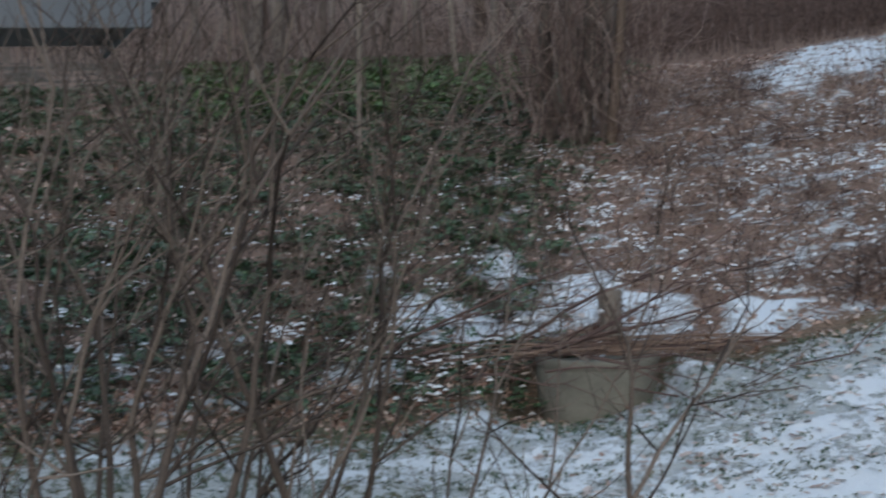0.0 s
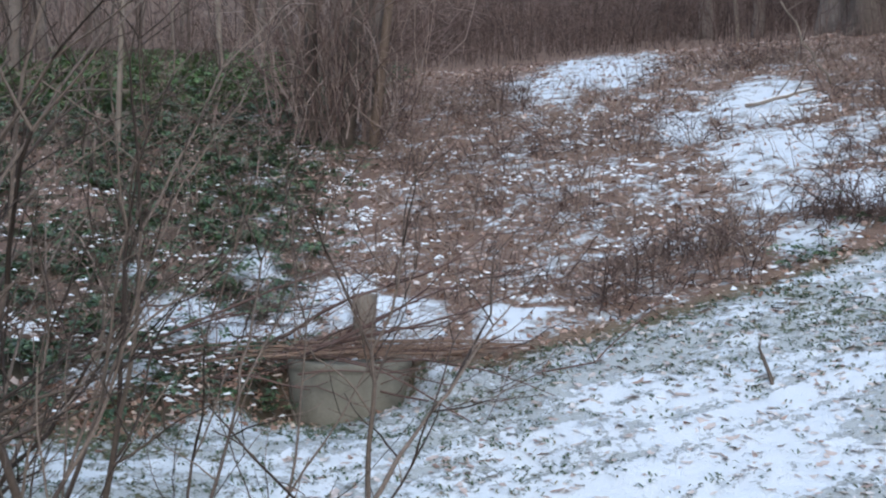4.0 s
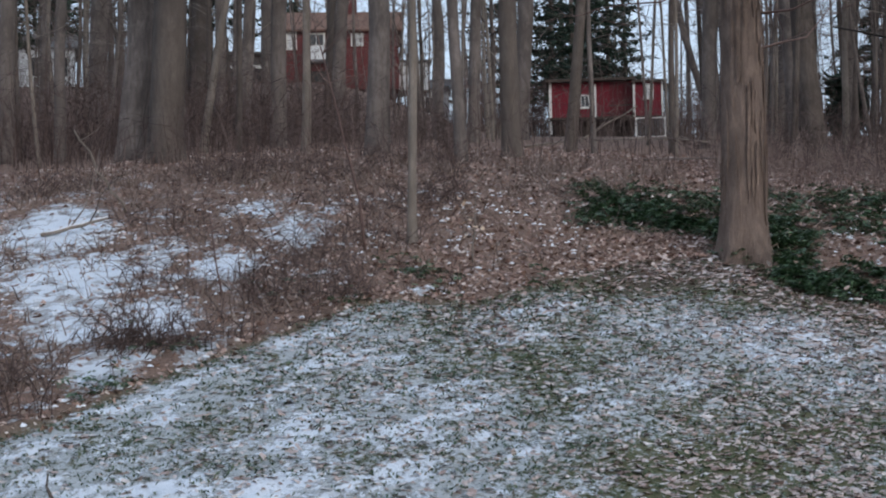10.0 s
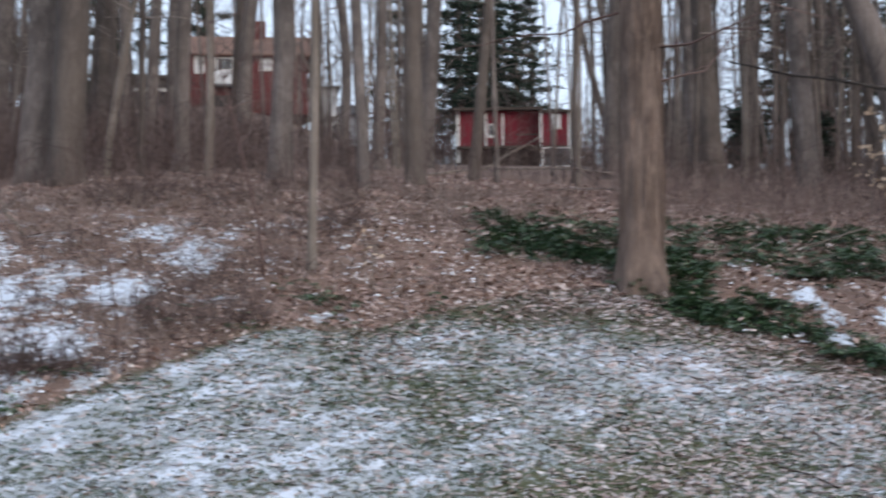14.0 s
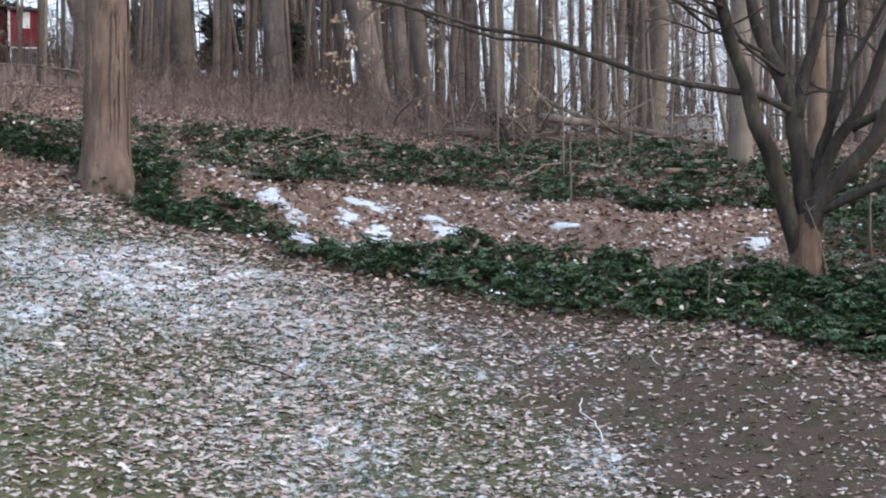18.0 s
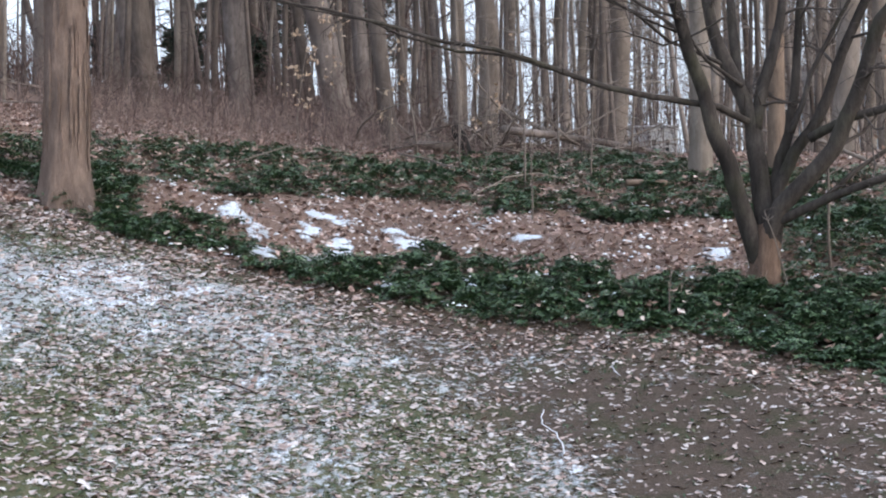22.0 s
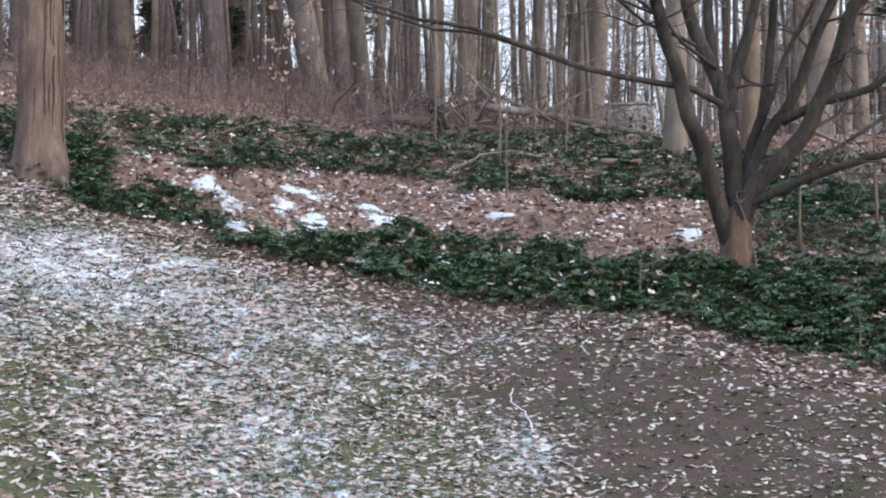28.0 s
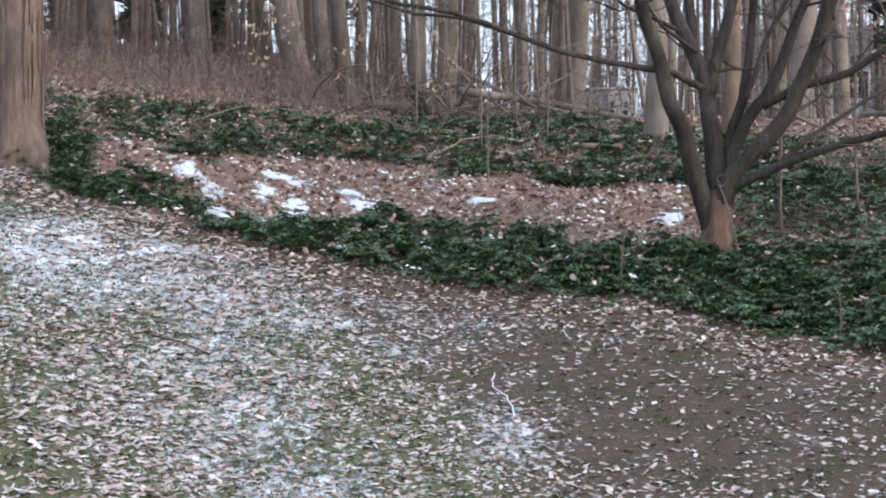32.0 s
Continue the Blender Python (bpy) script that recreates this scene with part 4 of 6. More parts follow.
def understory():
    """Young twiggy trees that fill the gaps between the trunks with fine lines."""
    protos = []
    # the third kind carries the haze in its bark colour
    for i, (bark, twig) in enumerate(((BARK_GREY, TWIG), (BARK_DARK, TWIG_DARK), (BARK_PAINTED_HAZE, TWIG_GREY), (BARK_PALE, TWIG_GREY))):
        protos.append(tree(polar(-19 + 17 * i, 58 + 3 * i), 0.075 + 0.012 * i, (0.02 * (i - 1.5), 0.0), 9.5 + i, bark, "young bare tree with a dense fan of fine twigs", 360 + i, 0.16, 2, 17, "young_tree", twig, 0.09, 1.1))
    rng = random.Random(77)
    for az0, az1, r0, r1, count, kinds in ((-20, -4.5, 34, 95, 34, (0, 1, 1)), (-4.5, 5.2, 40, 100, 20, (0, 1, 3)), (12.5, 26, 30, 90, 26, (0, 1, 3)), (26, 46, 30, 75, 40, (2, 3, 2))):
        for _ in range(count):
            az, r = rng.uniform(az0, az1), rng.uniform(r0, r1)
            if 32.9 < az < 35.2 and r < 58:
                continue
            x, y = polar(az, r)
            s = rng.uniform(0.7, 1.25)
            copy_thing(protos[rng.choice(kinds)], pose(x, y, ground_z(x, y) - 0.05, rng.uniform(-6, 6), rng.uniform(-6, 6), rng.uniform(0, 360)) @ Matrix.Diagonal((s, s, s * rng.uniform(0.9, 1.2), 1)))


understory()


def pine(place, height, seed, name="pine_tree", label="dark evergreen pine with drooping needled boughs"):
    rng = random.Random(seed)
    x, y = place
    e = thing(name, (x, y, ground_z(x, y) - 0.1), label, "tree", "pines of the wood")
    t = Tubes()
    t.add([(0, 0, 0), (0.05, 0, height * 0.5), (0, 0.05, height)], [height * 0.016, height * 0.011, 0.03], 8)
    t.ob("trunk", BARK_DARK, e)
    boughs, nv, nf = Tubes(), [], []
    h = height * 0.22
    while h < height * 0.98:
        reach = (height - h) * 0.27 + 0.5
        for _ in range(rng.randint(4, 6)):
            a = rng.uniform(0, 6.283)
            ln = reach * rng.uniform(0.6, 1.1)
            pts = wander(rng, (0, 0, h), (math.cos(a), math.sin(a), 0.12), ln, 4, 0.08, -0.03)
            boughs.add(pts, taper(0.035, 0.012, 5), 4, False)
            for _ in range(int(7 + ln * 3.5)):
                k = rng.randint(1, 4)
                p = pts[k - 1].lerp(pts[k], rng.random()) + Vector((rng.gauss(0, 0.22), rng.gauss(0, 0.22), rng.gauss(-0.08, 0.12)))
                for _ in range(3):
                    d = Vector((rng.gauss(0, 1), rng.gauss(0, 1), rng.gauss(0, 0.5))).normalized() * rng.uniform(0.25, 0.6)
                    w = d.cross(Vector((rng.gauss(0, 1), rng.gauss(0, 1), rng.gauss(0, 1)))).normalized() * 0.085
                    n0 = len(nv)
                    up = d.cross(w).normalized() * 0.02
                    nv.extend(tuple(q) for q in (p - w, p + w, p + d, p + d * 0.5 + up))
                    nf.extend(((n0, n0 + 1, n0 + 3), (n0 + 1, n0 + 2, n0 + 3), (n0 + 2, n0, n0 + 3)))
        h += height * 0.045
    tagged(boughs.ob("needled_crown", BARK_DARK, e), kind="stuff")
    tagged(mesh_ob("needles", nv, nf, NEEDLES, e), kind="stuff")
    return e


p0 = pine(polar(7.6, 112), 15, 401)
p1 = pine(polar(-6.4, 96), 17, 402)
rng = random.Random(45)
for az, r, s in ((7.0, 103, 0.95), (8.3, 105, 0.85), (6.2, 108, 1.0), (8.9, 118, 0.9), (6.6, 120, 1.15), (4.4, 118, 1.1), (-8.5, 100, 1.0), (-15.3, 92, 1.1), (-11.6, 120, 1.2), (-3.2, 128, 1.2), (19.5, 118, 0.9), (45.5, 40, 0.8), (-30, 60, 1.0), (-38, 66, 1.1), (-46, 60, 1.0),
                 (-14.0, 82, 0.9), (-12.2, 98, 1.0), (-17.0, 84, 1.0), (17.8, 100, 1.0),
                 (18.8, 86, 0.9), (20.6, 96, 1.0), (22.2, 88, 0.85), (23.6, 100, 1.0), (19.8, 74, 0.6)):
    x, y = polar(az, r)
    copy_thing(rng.choice((p0, p1)), pose(x, y, ground_z(x, y) - 0.1, 0, 0, rng.uniform(0, 360)) @ Matrix.Diagonal((s, s, s, 1)))
# young hemlocks low in the wood
p2 = pine(polar(14.2, 64), 3.0, 403, "young_hemlock", "young dark hemlock under bare trees")
for az, r, s in ((16.8, 47, 0.7), (19.2, 42, 0.6), (-7, 58, 1.1)):
    x, y = polar(az, r)
    copy_thing(p2, pose(x, y, ground_z(x, y) - 0.05, 0, 0, rng.uniform(0, 360)) @ Matrix.Diagonal((s, s, s, 1)))


# ---------------------------------------------------------------- buildings up the hill
def frame_box(parent, name, x0, z0, x1, z1, y, w, mat, depth=0.05):
    """A window or lattice frame of four bars in one mesh."""
    bm = bmesh.new()
    for a, b, c, d in ((x0 - w, z0 - w, x0, z1 + w), (x1, z0 - w, x1 + w, z1 + w), (x0, z0 - w, x1, z0), (x0, z1, x1, z1 + w)):
        m = Matrix.Translation(((a + c) / 2, y, (b + d) / 2)) @ Matrix.Diagonal((c - a, depth, d - b, 1))
        bmesh.ops.create_cube(bm, size=1, matrix=m)
    return part(name, bm, mat, parent)


def window(parent, x0, z0, x1, z1, y, w=0.07, glass=None):
    win = frame_box(parent, "window", x0, z0, x1, z1, y, w, WHITE_PAINT)
    part("pane", box_bm(x0, y - 0.01, z0, x1, y + 0.01, z1), glass or GLASS, win)
    part("glazing_bar", box_bm((x0 + x1) / 2 - 0.02, y - 0.03, z0, (x0 + x1) / 2 + 0.02, y + 0.014, z1), WHITE_PAINT, win)
    part("sill", box_bm(x0 - w, y - 0.08, z0 - w - 0.05, x1 + w, y + 0.02, z0 - w), WHITE_PAINT, win)
    return win


def boards(parent, x0, z0, x1, z1, y, mat, pitch=0.22, depth=0.03, name="board"):
    """Upright boards, each of its own, side by side."""
    n = max(1, round((x1 - x0) / pitch))
    p = (x1 - x0) / n
    bm = box_bm(0.006, -depth, 0, p - 0.006, 0, z1 - z0)
    first = part(name, bm, mat, parent)
    first.location = (x0, y, z0)
    for i in range(1, n):
        o = new(name, first.data)
        o.parent = parent
        o.location = (x0 + i * p, y, z0)


def gable_roof(parent, x0, x1, y0, y1, z, rise, over, mat, thick=0.12):
    bm = bmesh.new()
    ym = (y0 + y1) / 2
    rows = []
    for dz in (0, thick):
        rows.append([bm.verts.new((x, y, zz + dz)) for x in (x0 - over, x1 + over) for y, zz in ((y0 - over, z - over * rise / (ym - y0)), (ym, z + rise), (y1 + over, z - over * rise / (ym - y0)))])
    lo, hi = rows
    for r, flip in ((lo, True), (hi, False)):
        for a in ((0, 1, 4, 3), (1, 2, 5, 4)):
            f = [r[k] for k in a]
            bm.faces.new(f if flip else f[::-1])
    for a, b in ((0, 1), (1, 2), (2, 5), (5, 4), (4, 3), (3, 0)):
        bm.faces.new((lo[a], lo[b], hi[b], hi[a]))
    bmesh.ops.recalc_face_normals(bm, faces=bm.faces[:])
    return part("roof", bm, mat, parent)


def red_shed():
    e = thing("shed", (13.6, 94.0, 0), "barn-red wooden shed with white trim raised on posts", "shed", "", -8.2)
    # local x along the front, y away from the lookout
    part("rear_body", box_bm(-3.4, 0.05, 10.15, 1.6, 3.5, 12.35), DARK_RED, e)
    boards(e, -3.4, 10.2, 0.15, 12.35, 0.04, RED_BOARD)
    # porch recess drawn flat, its darkness put into deeper red boards
    boards(e, 0.15, 10.2, 1.6, 12.3, 0.04, DARK_RED)
    part("side_room", box_bm(1.6, -0.9, 10.1, 3.35, 3.3, 12.1), DARK_RED, e)
    boards(e, 1.68, 10.12, 3.3, 12.1, -0.91, RED_BOARD)
    for x, y, z0, z1, w in ((-3.46, 0.0, 9.2, 12.4, 0.16), (1.62, -0.96, 10.05, 12.15, 0.13), (3.3, -0.96, 10.05, 12.15, 0.1), (-1.75, -0.02, 10.2, 12.2, 0.12), (-0.72, -0.02, 10.2, 12.2, 0.12)):
        part("corner_trim", box_bm(x - w / 2, y - 0.05, z0, x + w / 2, y + 0.04, z1), WHITE_PAINT, e)
    window(e, 2.25, 11.2, 2.72, 11.95, -0.96, 0.08, PALE_SIDING)
    window(e, -1.55, 10.85, -1.15, 11.5, -0.0, 0.08)
    bm = box_bm(-3.75, -0.55, 12.4, 1.75, 3.9, 12.52, 0.02)
    part("roof", bm, ROOF_GREY, e)
    part("roof", box_bm(1.5, -1.2, 12.14, 3.6, 3.6, 12.25, 0.02), ROOF_GREY, e)
    part("eave_board", box_bm(-3.75, -0.6, 12.36, 1.75, -0.55, 12.5), DARK_WOOD, e)
    part("eave_board", box_bm(1.5, -1.25, 12.1, 3.6, -1.2, 12.22), DARK_WOOD, e)
    part("deck", box_bm(-3.5, -0.85, 10.0, 1.6, 0.0, 10.14), DARK_WOOD, e)
    part("rail", box_bm(0.1, -0.85, 10.75, 1.6, -0.8, 10.82), DARK_WOOD, e)
    for x in (-2.6, -1.2, 0.2, 1.45):
        part("post", box_bm(x - 0.07, -0.8, 8.3, x + 0.07, -0.66, 10.0), DARK_WOOD, e)
    # dark sheet added for the shade in the space under the floor
    part("crawl_shade", box_bm(-3.2, 0.6, 8.3, 1.6, 0.7, 10.1), DARK_WOOD, e)
    frame_box(e, "lattice_frame", 1.75, 8.85, 3.4, 9.9, -0.95, 0.09, WHITE_PAINT)
    for i in range(11):
        part("lattice_slat", box_bm(1.78 + i * 0.15, -0.94, 8.85, 1.83 + i * 0.15, -0.92, 9.9), GREY_PAINT, e)
    part("foundation", box_bm(1.7, -0.86, 8.2, 3.35, 3.2, 10.1), DARK_WOOD, e)
    bm = box_bm(-0.06, -0.06, 0, 0.06, 0.06, 3.0)
    o = part("brace", bm, DARK_WOOD, e)
    o.matrix_local = pose(-0.9, -1.6, 8.6, 0, 58, 0)


red_shed()


def hill_house():
    e = thing("house", (-3.4, 110, 0), "red brick house with brown roof behind bare trees", "house", "", 1.5)
    g = 14.2
    part("wall", box_bm(-4.6, 0, g, 4.5, 7, 18.5), RED_BRICK, e)
    part("annex_wall", box_bm(-8.2, 1.5, g, -4.6, 7, 16.9), ROOF_GREY, e)
    # black box stands for the unlit inside; no opening is cut
    part("garage_opening", box_bm(-7.9, 1.42, g + 0.9, -5.2, 1.6, 15.95), BLACK_ENAMEL, e)
    part("garage_lintel", box_bm(-8.1, 1.38, 15.95, -5.0, 1.55, 16.2), WHITE_PAINT, e)
    part("annex_roof", box_bm(-8.6, 1.0, 16.9, -4.5, 7.4, 17.1), ROOF_GREY, e)
    gable_roof(e, -4.6, 4.5, 0, 7, 18.5, 1.7, 0.4, plain_material("brown_shingle", (0.2, 0.12, 0.09), 0.9, 0.25, 2.0))
    window(e, -3.35, 17.2, -2.85, 18.2, -0.02, 0.12, PALE_SIDING)
    window(e, -1.85, 17.35, -0.85, 18.1, -0.02, 0.14)
    part("balcony_front", box_bm(-2.0, -1.0, 16.2, 0.1, -0.9, 17.1), PALE_SIDING, e)
    part("balcony_floor", box_bm(-2.0, -1.0, 16.05, 0.1, 0.0, 16.2), GREY_PAINT, e)
    window(e, 1.2, 17.4, 1.9, 18.1, -0.02, 0.1, PALE_SIDING)
    # black panel added for the shade on the wall below the balcony
    part("lower_wall_shade", box_bm(-2.2, -0.03, g + 0.5, 0.3, 0.1, 15.5), BLACK_ENAMEL, e)
    part("chimney", box_bm(0.6, 3, 18.5, 1.6, 4, 21.4, 0.03), RED_BRICK, e)
    part("porch_wall", box_bm(4.5, 1, g, 6.6, 5, 16.2), PALE_SIDING, e)
    part("porch_roof", box_bm(4.4, 0.7, 16.2, 6.9, 5.3, 16.35), ROOF_GREY, e)


hill_house()


def plain_house(place, size, turn, wall, label, seed, name="house"):
    x, y = place
    w, d, h = size
    z = ground_z(x, y) - 0.2
    e = thing(name, (x, y, z), label, "house", "", turn)
    part("wall", box_bm(-w / 2, 0, 0, w / 2, d, h), wall, e)
    gable_roof(e, -w / 2, w / 2, 0, d, h, d * 0.22, 0.3, ROOF_GREY)
    rng = random.Random(seed)
    n = max(1, int(w / 1.7))
    for i in range(n):
        cx = -w / 2 + (i + 0.5) * w / n
        window(e, cx - 0.38, h * 0.4, cx + 0.38, h * 0.78, -0.02, 0.09)
    part("door", box_bm(-w / 2 + 0.25, -0.05, 0.15, -w / 2 + 1.05, 0.03, min(2.1, h - 0.3)), GREY_PAINT, e)
    return e


plain_house(polar(-12.6, 112), (5.5, 6, 3.4), 12, PALE_SIDING, "pale siding house half hidden by bare trees", 1)
plain_house(polar(-16.3, 110), (4.0, 6, 3.0), 14, PALE_SIDING, "small pale house half hidden by bare trees", 2)
plain_house(polar(1.7, 122), (3.0, 4, 3.2), 0, PALE_SIDING, "white garden building behind bare trees", 3, "outbuilding")
plain_house(polar(40.6, 62), (6.5, 6, 2.7), -41, plain_material("blue_grey_siding", (0.36, 0.42, 0.48), 0.7, 0.12, 3.0), "blue-grey siding house beyond the wood", 5)


def white_shed():
    x, y = polar(34.25, 54)
    z = ground_z(x, y) - 0.1
    e = thing("outbuilding", (x, y, z), "small white outbuilding with paned doors in the wood", "shed", "", -34)
    part("wall", box_bm(-1.15, 0, 0, 0.52, 2.0, 1.4), plain_material("grey_siding", (0.42, 0.43, 0.45), 0.8, 0.15, 3.0), e)
    part("front_wall", box_bm(-0.45, -0.06, 0, 0.52, 0, 1.36), WHITE_PAINT, e)
    part("roof", box_bm(-1.22, -0.1, 1.4, 0.58, 2.1, 1.46, 0.02), PALE_SIDING, e)
    for x0 in (-0.36, 0.1):
        leaf = part("door", box_bm(x0 - 0.05, -0.085, 0.1, x0 + 0.37, -0.062, 1.28, 0.005), WHITE_PAINT, e)
        for z0 in (0.5, 0.76, 1.02):
            part("pane", box_bm(x0, -0.1, z0, x0 + 0.13, -0.086, z0 + 0.2), PALE_SIDING if z0 > 0.9 else GLASS, leaf)
            part("pane", box_bm(x0 + 0.18, -0.1, z0, x0 + 0.31, -0.086, z0 + 0.2), PALE_SIDING, leaf)


white_shed()


# ---------------------------------------------------------------- the porch corner
def porch():
    px, py = -4.72, 3.98
    gz = ground_z(px, py)
    e = thing("porch", (px, py, 0), "porch corner with white wooden post and grey eave", "porch", "", 48.0)
    # local x runs across the view, y away from the lookout
    bm = box_bm(-0.036, -0.036, gz + 0.1, 0.036, 0.036, 0.42, 0.004)
    bmesh.ops.rotate(bm, verts=bm.verts, cent=(0, 0, 0), matrix=Matrix.Rotation(radians(38), 3, "Z"))
    post = part("post", bm, POST_PAINT, e, "weathered white painted wooden post")
    bm = box_bm(-0.07, -0.07, gz - 0.1, 0.07, 0.07, gz + 0.1, 0.01)
    part("post_base", bm, CONCRETE, post)
    bm = box_bm(-0.055, -0.055, 0.36, 0.055, 0.055, 0.42, 0.006)
    bmesh.ops.rotate(bm, verts=bm.verts, cent=(0, 0, 0), matrix=Matrix.Rotation(radians(38), 3, "Z"))
    part("post_cap", bm, POST_PAINT, post)
    part("beam", box_bm(-3.2, -0.07, 0.40, 0.02, 0.05, 0.56, 0.006), SHADED_EAVE, e, "porch beam darkened as in the shade of the eave")
    part("soffit", box_bm(-3.2, -0.5, 0.56, 0.62, 1.8, 0.59), GREY_PAINT, e)
    part("fascia", box_bm(-0.34, -0.53, 0.415, 0.62, -0.5, 0.66, 0.004), FASCIA, e, "pale blue-grey eave board")
    # Dark board added left of the fascia to stand for shade.
    part("eave_shade_board", box_bm(-3.2, -0.525, 0.40, -0.344, -0.5, 0.66, 0.004), SHADED_EAVE, e, "dark board standing for the shade under the eave")
    part("fascia", box_bm(0.62, -0.53, 0.50, 0.65, 1.8, 0.66, 0.004), FASCIA, e, "pale blue-grey eave board")
    gutter = bmesh.new()
    ring_pts = ((-0.53, 0.58), (-0.57, 0.585), (-0.59, 0.60), (-0.6, 0.655), (-0.59, 0.655), (-0.58, 0.61), (-0.565, 0.595), (-0.53, 0.59))
    ends = [[gutter.verts.new((x, y, z)) for y, z in ring_pts] for x in (-3.2, 0.68)]
    for k in range(8):
        gutter.faces.new((ends[0][k], ends[0][(k + 1) % 8], ends[1][(k + 1) % 8], ends[1][k]))
    gutter.faces.new(ends[0][::-1])
    gutter.faces.new(ends[1])
    bmesh.ops.recalc_face_normals(gutter, faces=gutter.faces[:])
    part("gutter", gutter, FASCIA, e)
    rf = bmesh.new()
    v = [rf.verts.new(p) for p in ((-3.3, -0.6, 0.66), (0.72, -0.6, 0.66), (0.72, 2.4, 1.6), (-3.3, 2.4, 1.6), (-3.3, -0.6, 0.72), (0.72, -0.6, 0.72), (0.72, 2.4, 1.66), (-3.3, 2.4, 1.66))]
    for q in ((3, 2, 1, 0), (4, 5, 6, 7), (0, 1, 5, 4), (1, 2, 6, 5), (2, 3, 7, 6), (3, 0, 4, 7)):
        rf.faces.new([v[k] for k in q])
    part("roof", rf, ROOF_GREY, e)
    for x in (-1.6, -3.1):
        part("post", box_bm(x - 0.036, 1.6, ground_z(px, py) - 0.2, x + 0.036, 1.67, 0.56, 0.004), WHITE_PAINT, e)
    # the dark lantern on its wire
    lx, ly = -4.84, 3.56
    ln = thing("hanging_lantern", (lx, ly, 0.29), "black metal lantern with slotted base hanging askew", "lantern")
    ln.matrix_basis = pose(lx, ly, 0.26, 0, 0, 50.85) @ pose(0, 0, 0, 0, -32, 0) @ Matrix.Diagonal((1.08, 1.08, 1.1, 1))

    def ring(prof, n=18, name="body", mat=BLACK_ENAMEL, parent=ln):
        bm = bmesh.new()
        rows = [[bm.verts.new((r * math.cos(6.2832 * k / n), r * math.sin(6.2832 * k / n), z)) for k in range(n)] for r, z in prof]
        for a, b in zip(rows, rows[1:]):
            for k in range(n):
                bm.faces.new((a[k], a[(k + 1) % n], b[(k + 1) % n], b[k]))
        bm.faces.new(rows[0][::-1])
        bm.faces.new(rows[-1])
        bmesh.ops.recalc_face_normals(bm, faces=bm.faces[:])
        return part(name, bm, mat, parent, "", True)
    ring(((0.068, -0.26), (0.074, -0.25), (0.074, -0.04), (0.07, -0.03)))
    ring(((0.08, -0.035), (0.078, -0.02), (0.05, 0.0), (0.02, 0.015)), 18, "cap")
    ring(((0.06, -0.315), (0.066, -0.31), (0.066, -0.3), (0.05, -0.295)), 18, "base_ring")
    for k in range(10):
        a = 6.2832 * k / 10
        bm = box_bm(-0.005, -0.004, -0.3, 0.005, 0.004, -0.255)
        o = part("slot_bar", bm, BLACK_ENAMEL, ln)
        o.location = (0.06 * math.cos(a), 0.06 * math.sin(a), 0)
        o.rotation_euler = (0, 0, a)
    bm = box_bm(0.074, -0.03, -0.22, 0.082, 0.03, -0.05, 0.003)
    part("side_plate", bm, GREY_PAINT, ln, "dark grey side plate")
    wire = Tubes()
    wire.add([(0.0, 0, 0.01), (0.03, 0, 0.06), (0.06, 0, 0.11), (0.08, 0, 0.17)], [0.004] * 4, 5)
    wire.ob("hook_wire", BLACK_ENAMEL, ln)


porch()


# ---------------------------------------------------------------- bare shrubs under the lookout
def fork(out, rng, start, way, length, radius, level, lean):
    """A crooked stem that forks again and again; out collects tubes by level."""
    steps = 5
    pts = wander(rng, start, way, length, steps, 0.09, 0.015)
    out[min(level, 1)].add(pts, taper(radius, radius * 0.62, steps + 1), 7 if level == 0 else 5, False)
    if level >= 4:
        return
    d = (pts[-1] - pts[-2]).normalized()
    for side in (1, -1) if level < 3 or rng.random() < 0.7 else (1,):
        turn = Vector((rng.gauss(0, 0.35), rng.gauss(0, 0.35), 0)) + lean * rng.uniform(-0.5, 0.7) * 0.35 + Vector((side * 0.34 * lean.x, side * 0.34 * lean.y, rng.gauss(0.32, 0.15)))
        fork(out, rng, pts[-1], d + turn, length * rng.uniform(0.55, 0.85), radius * rng.uniform(0.5, 0.68), level + 1, lean)
    for _ in range(3 if level < 2 else 2):
        k = rng.randint(2, steps - 1)
        q = Vector((rng.gauss(0, 0.6), rng.gauss(0, 0.6), rng.gauss(0.2, 0.4))) + lean * rng.uniform(-0.6, 1.0)
        fork(out, rng, pts[k], d * 0.7 + q, length * rng.uniform(0.3, 0.6), radius * 0.38, max(level + 2, 3), lean)


def shrub(place, seed, stems, label, mat, spread=0.2, lean=0.3):
    """A bare shrub: straight stems to breast height, then wide forks."""
    rng = random.Random(seed)
    x, y = place
    e = thing("shrub", (x, y, ground_z(x, y) - 0.05), label, "shrub", "shrubs by the porch")
    across = Vector((y, -x, 0)).normalized()
    for i in range(stems):
        a = rng.uniform(0, 6.283)
        out = (Tubes(), Tubes())
        r0 = rng.choice((0.008, 0.011, 0.015, 0.018))
        foot = Vector((0.15 * math.cos(a), 0.15 * math.sin(a), 0))
        rise = rng.uniform(1.35, 2.1)
        top = foot + Vector((spread * math.cos(a), spread * math.sin(a), rise)) + across * rng.uniform(-0.1, 0.25)
        mid = (foot + top) / 2 + Vector((rng.gauss(0, 0.04), rng.gauss(0, 0.04), 0))
        out[0].add([foot, mid, top], [r0 * 1.15, r0 * 1.05, r0], 7, False)
        way = (top - mid).normalized() + across * rng.uniform(-0.6, 0.9) * lean
        fork(out, rng, top, way, rng.uniform(0.6, 1.0), r0, 0, across)
        stem = out[0].ob("stem", mat, e)
        tagged(out[1].ob("fine_growth", mat, stem), kind="stuff")


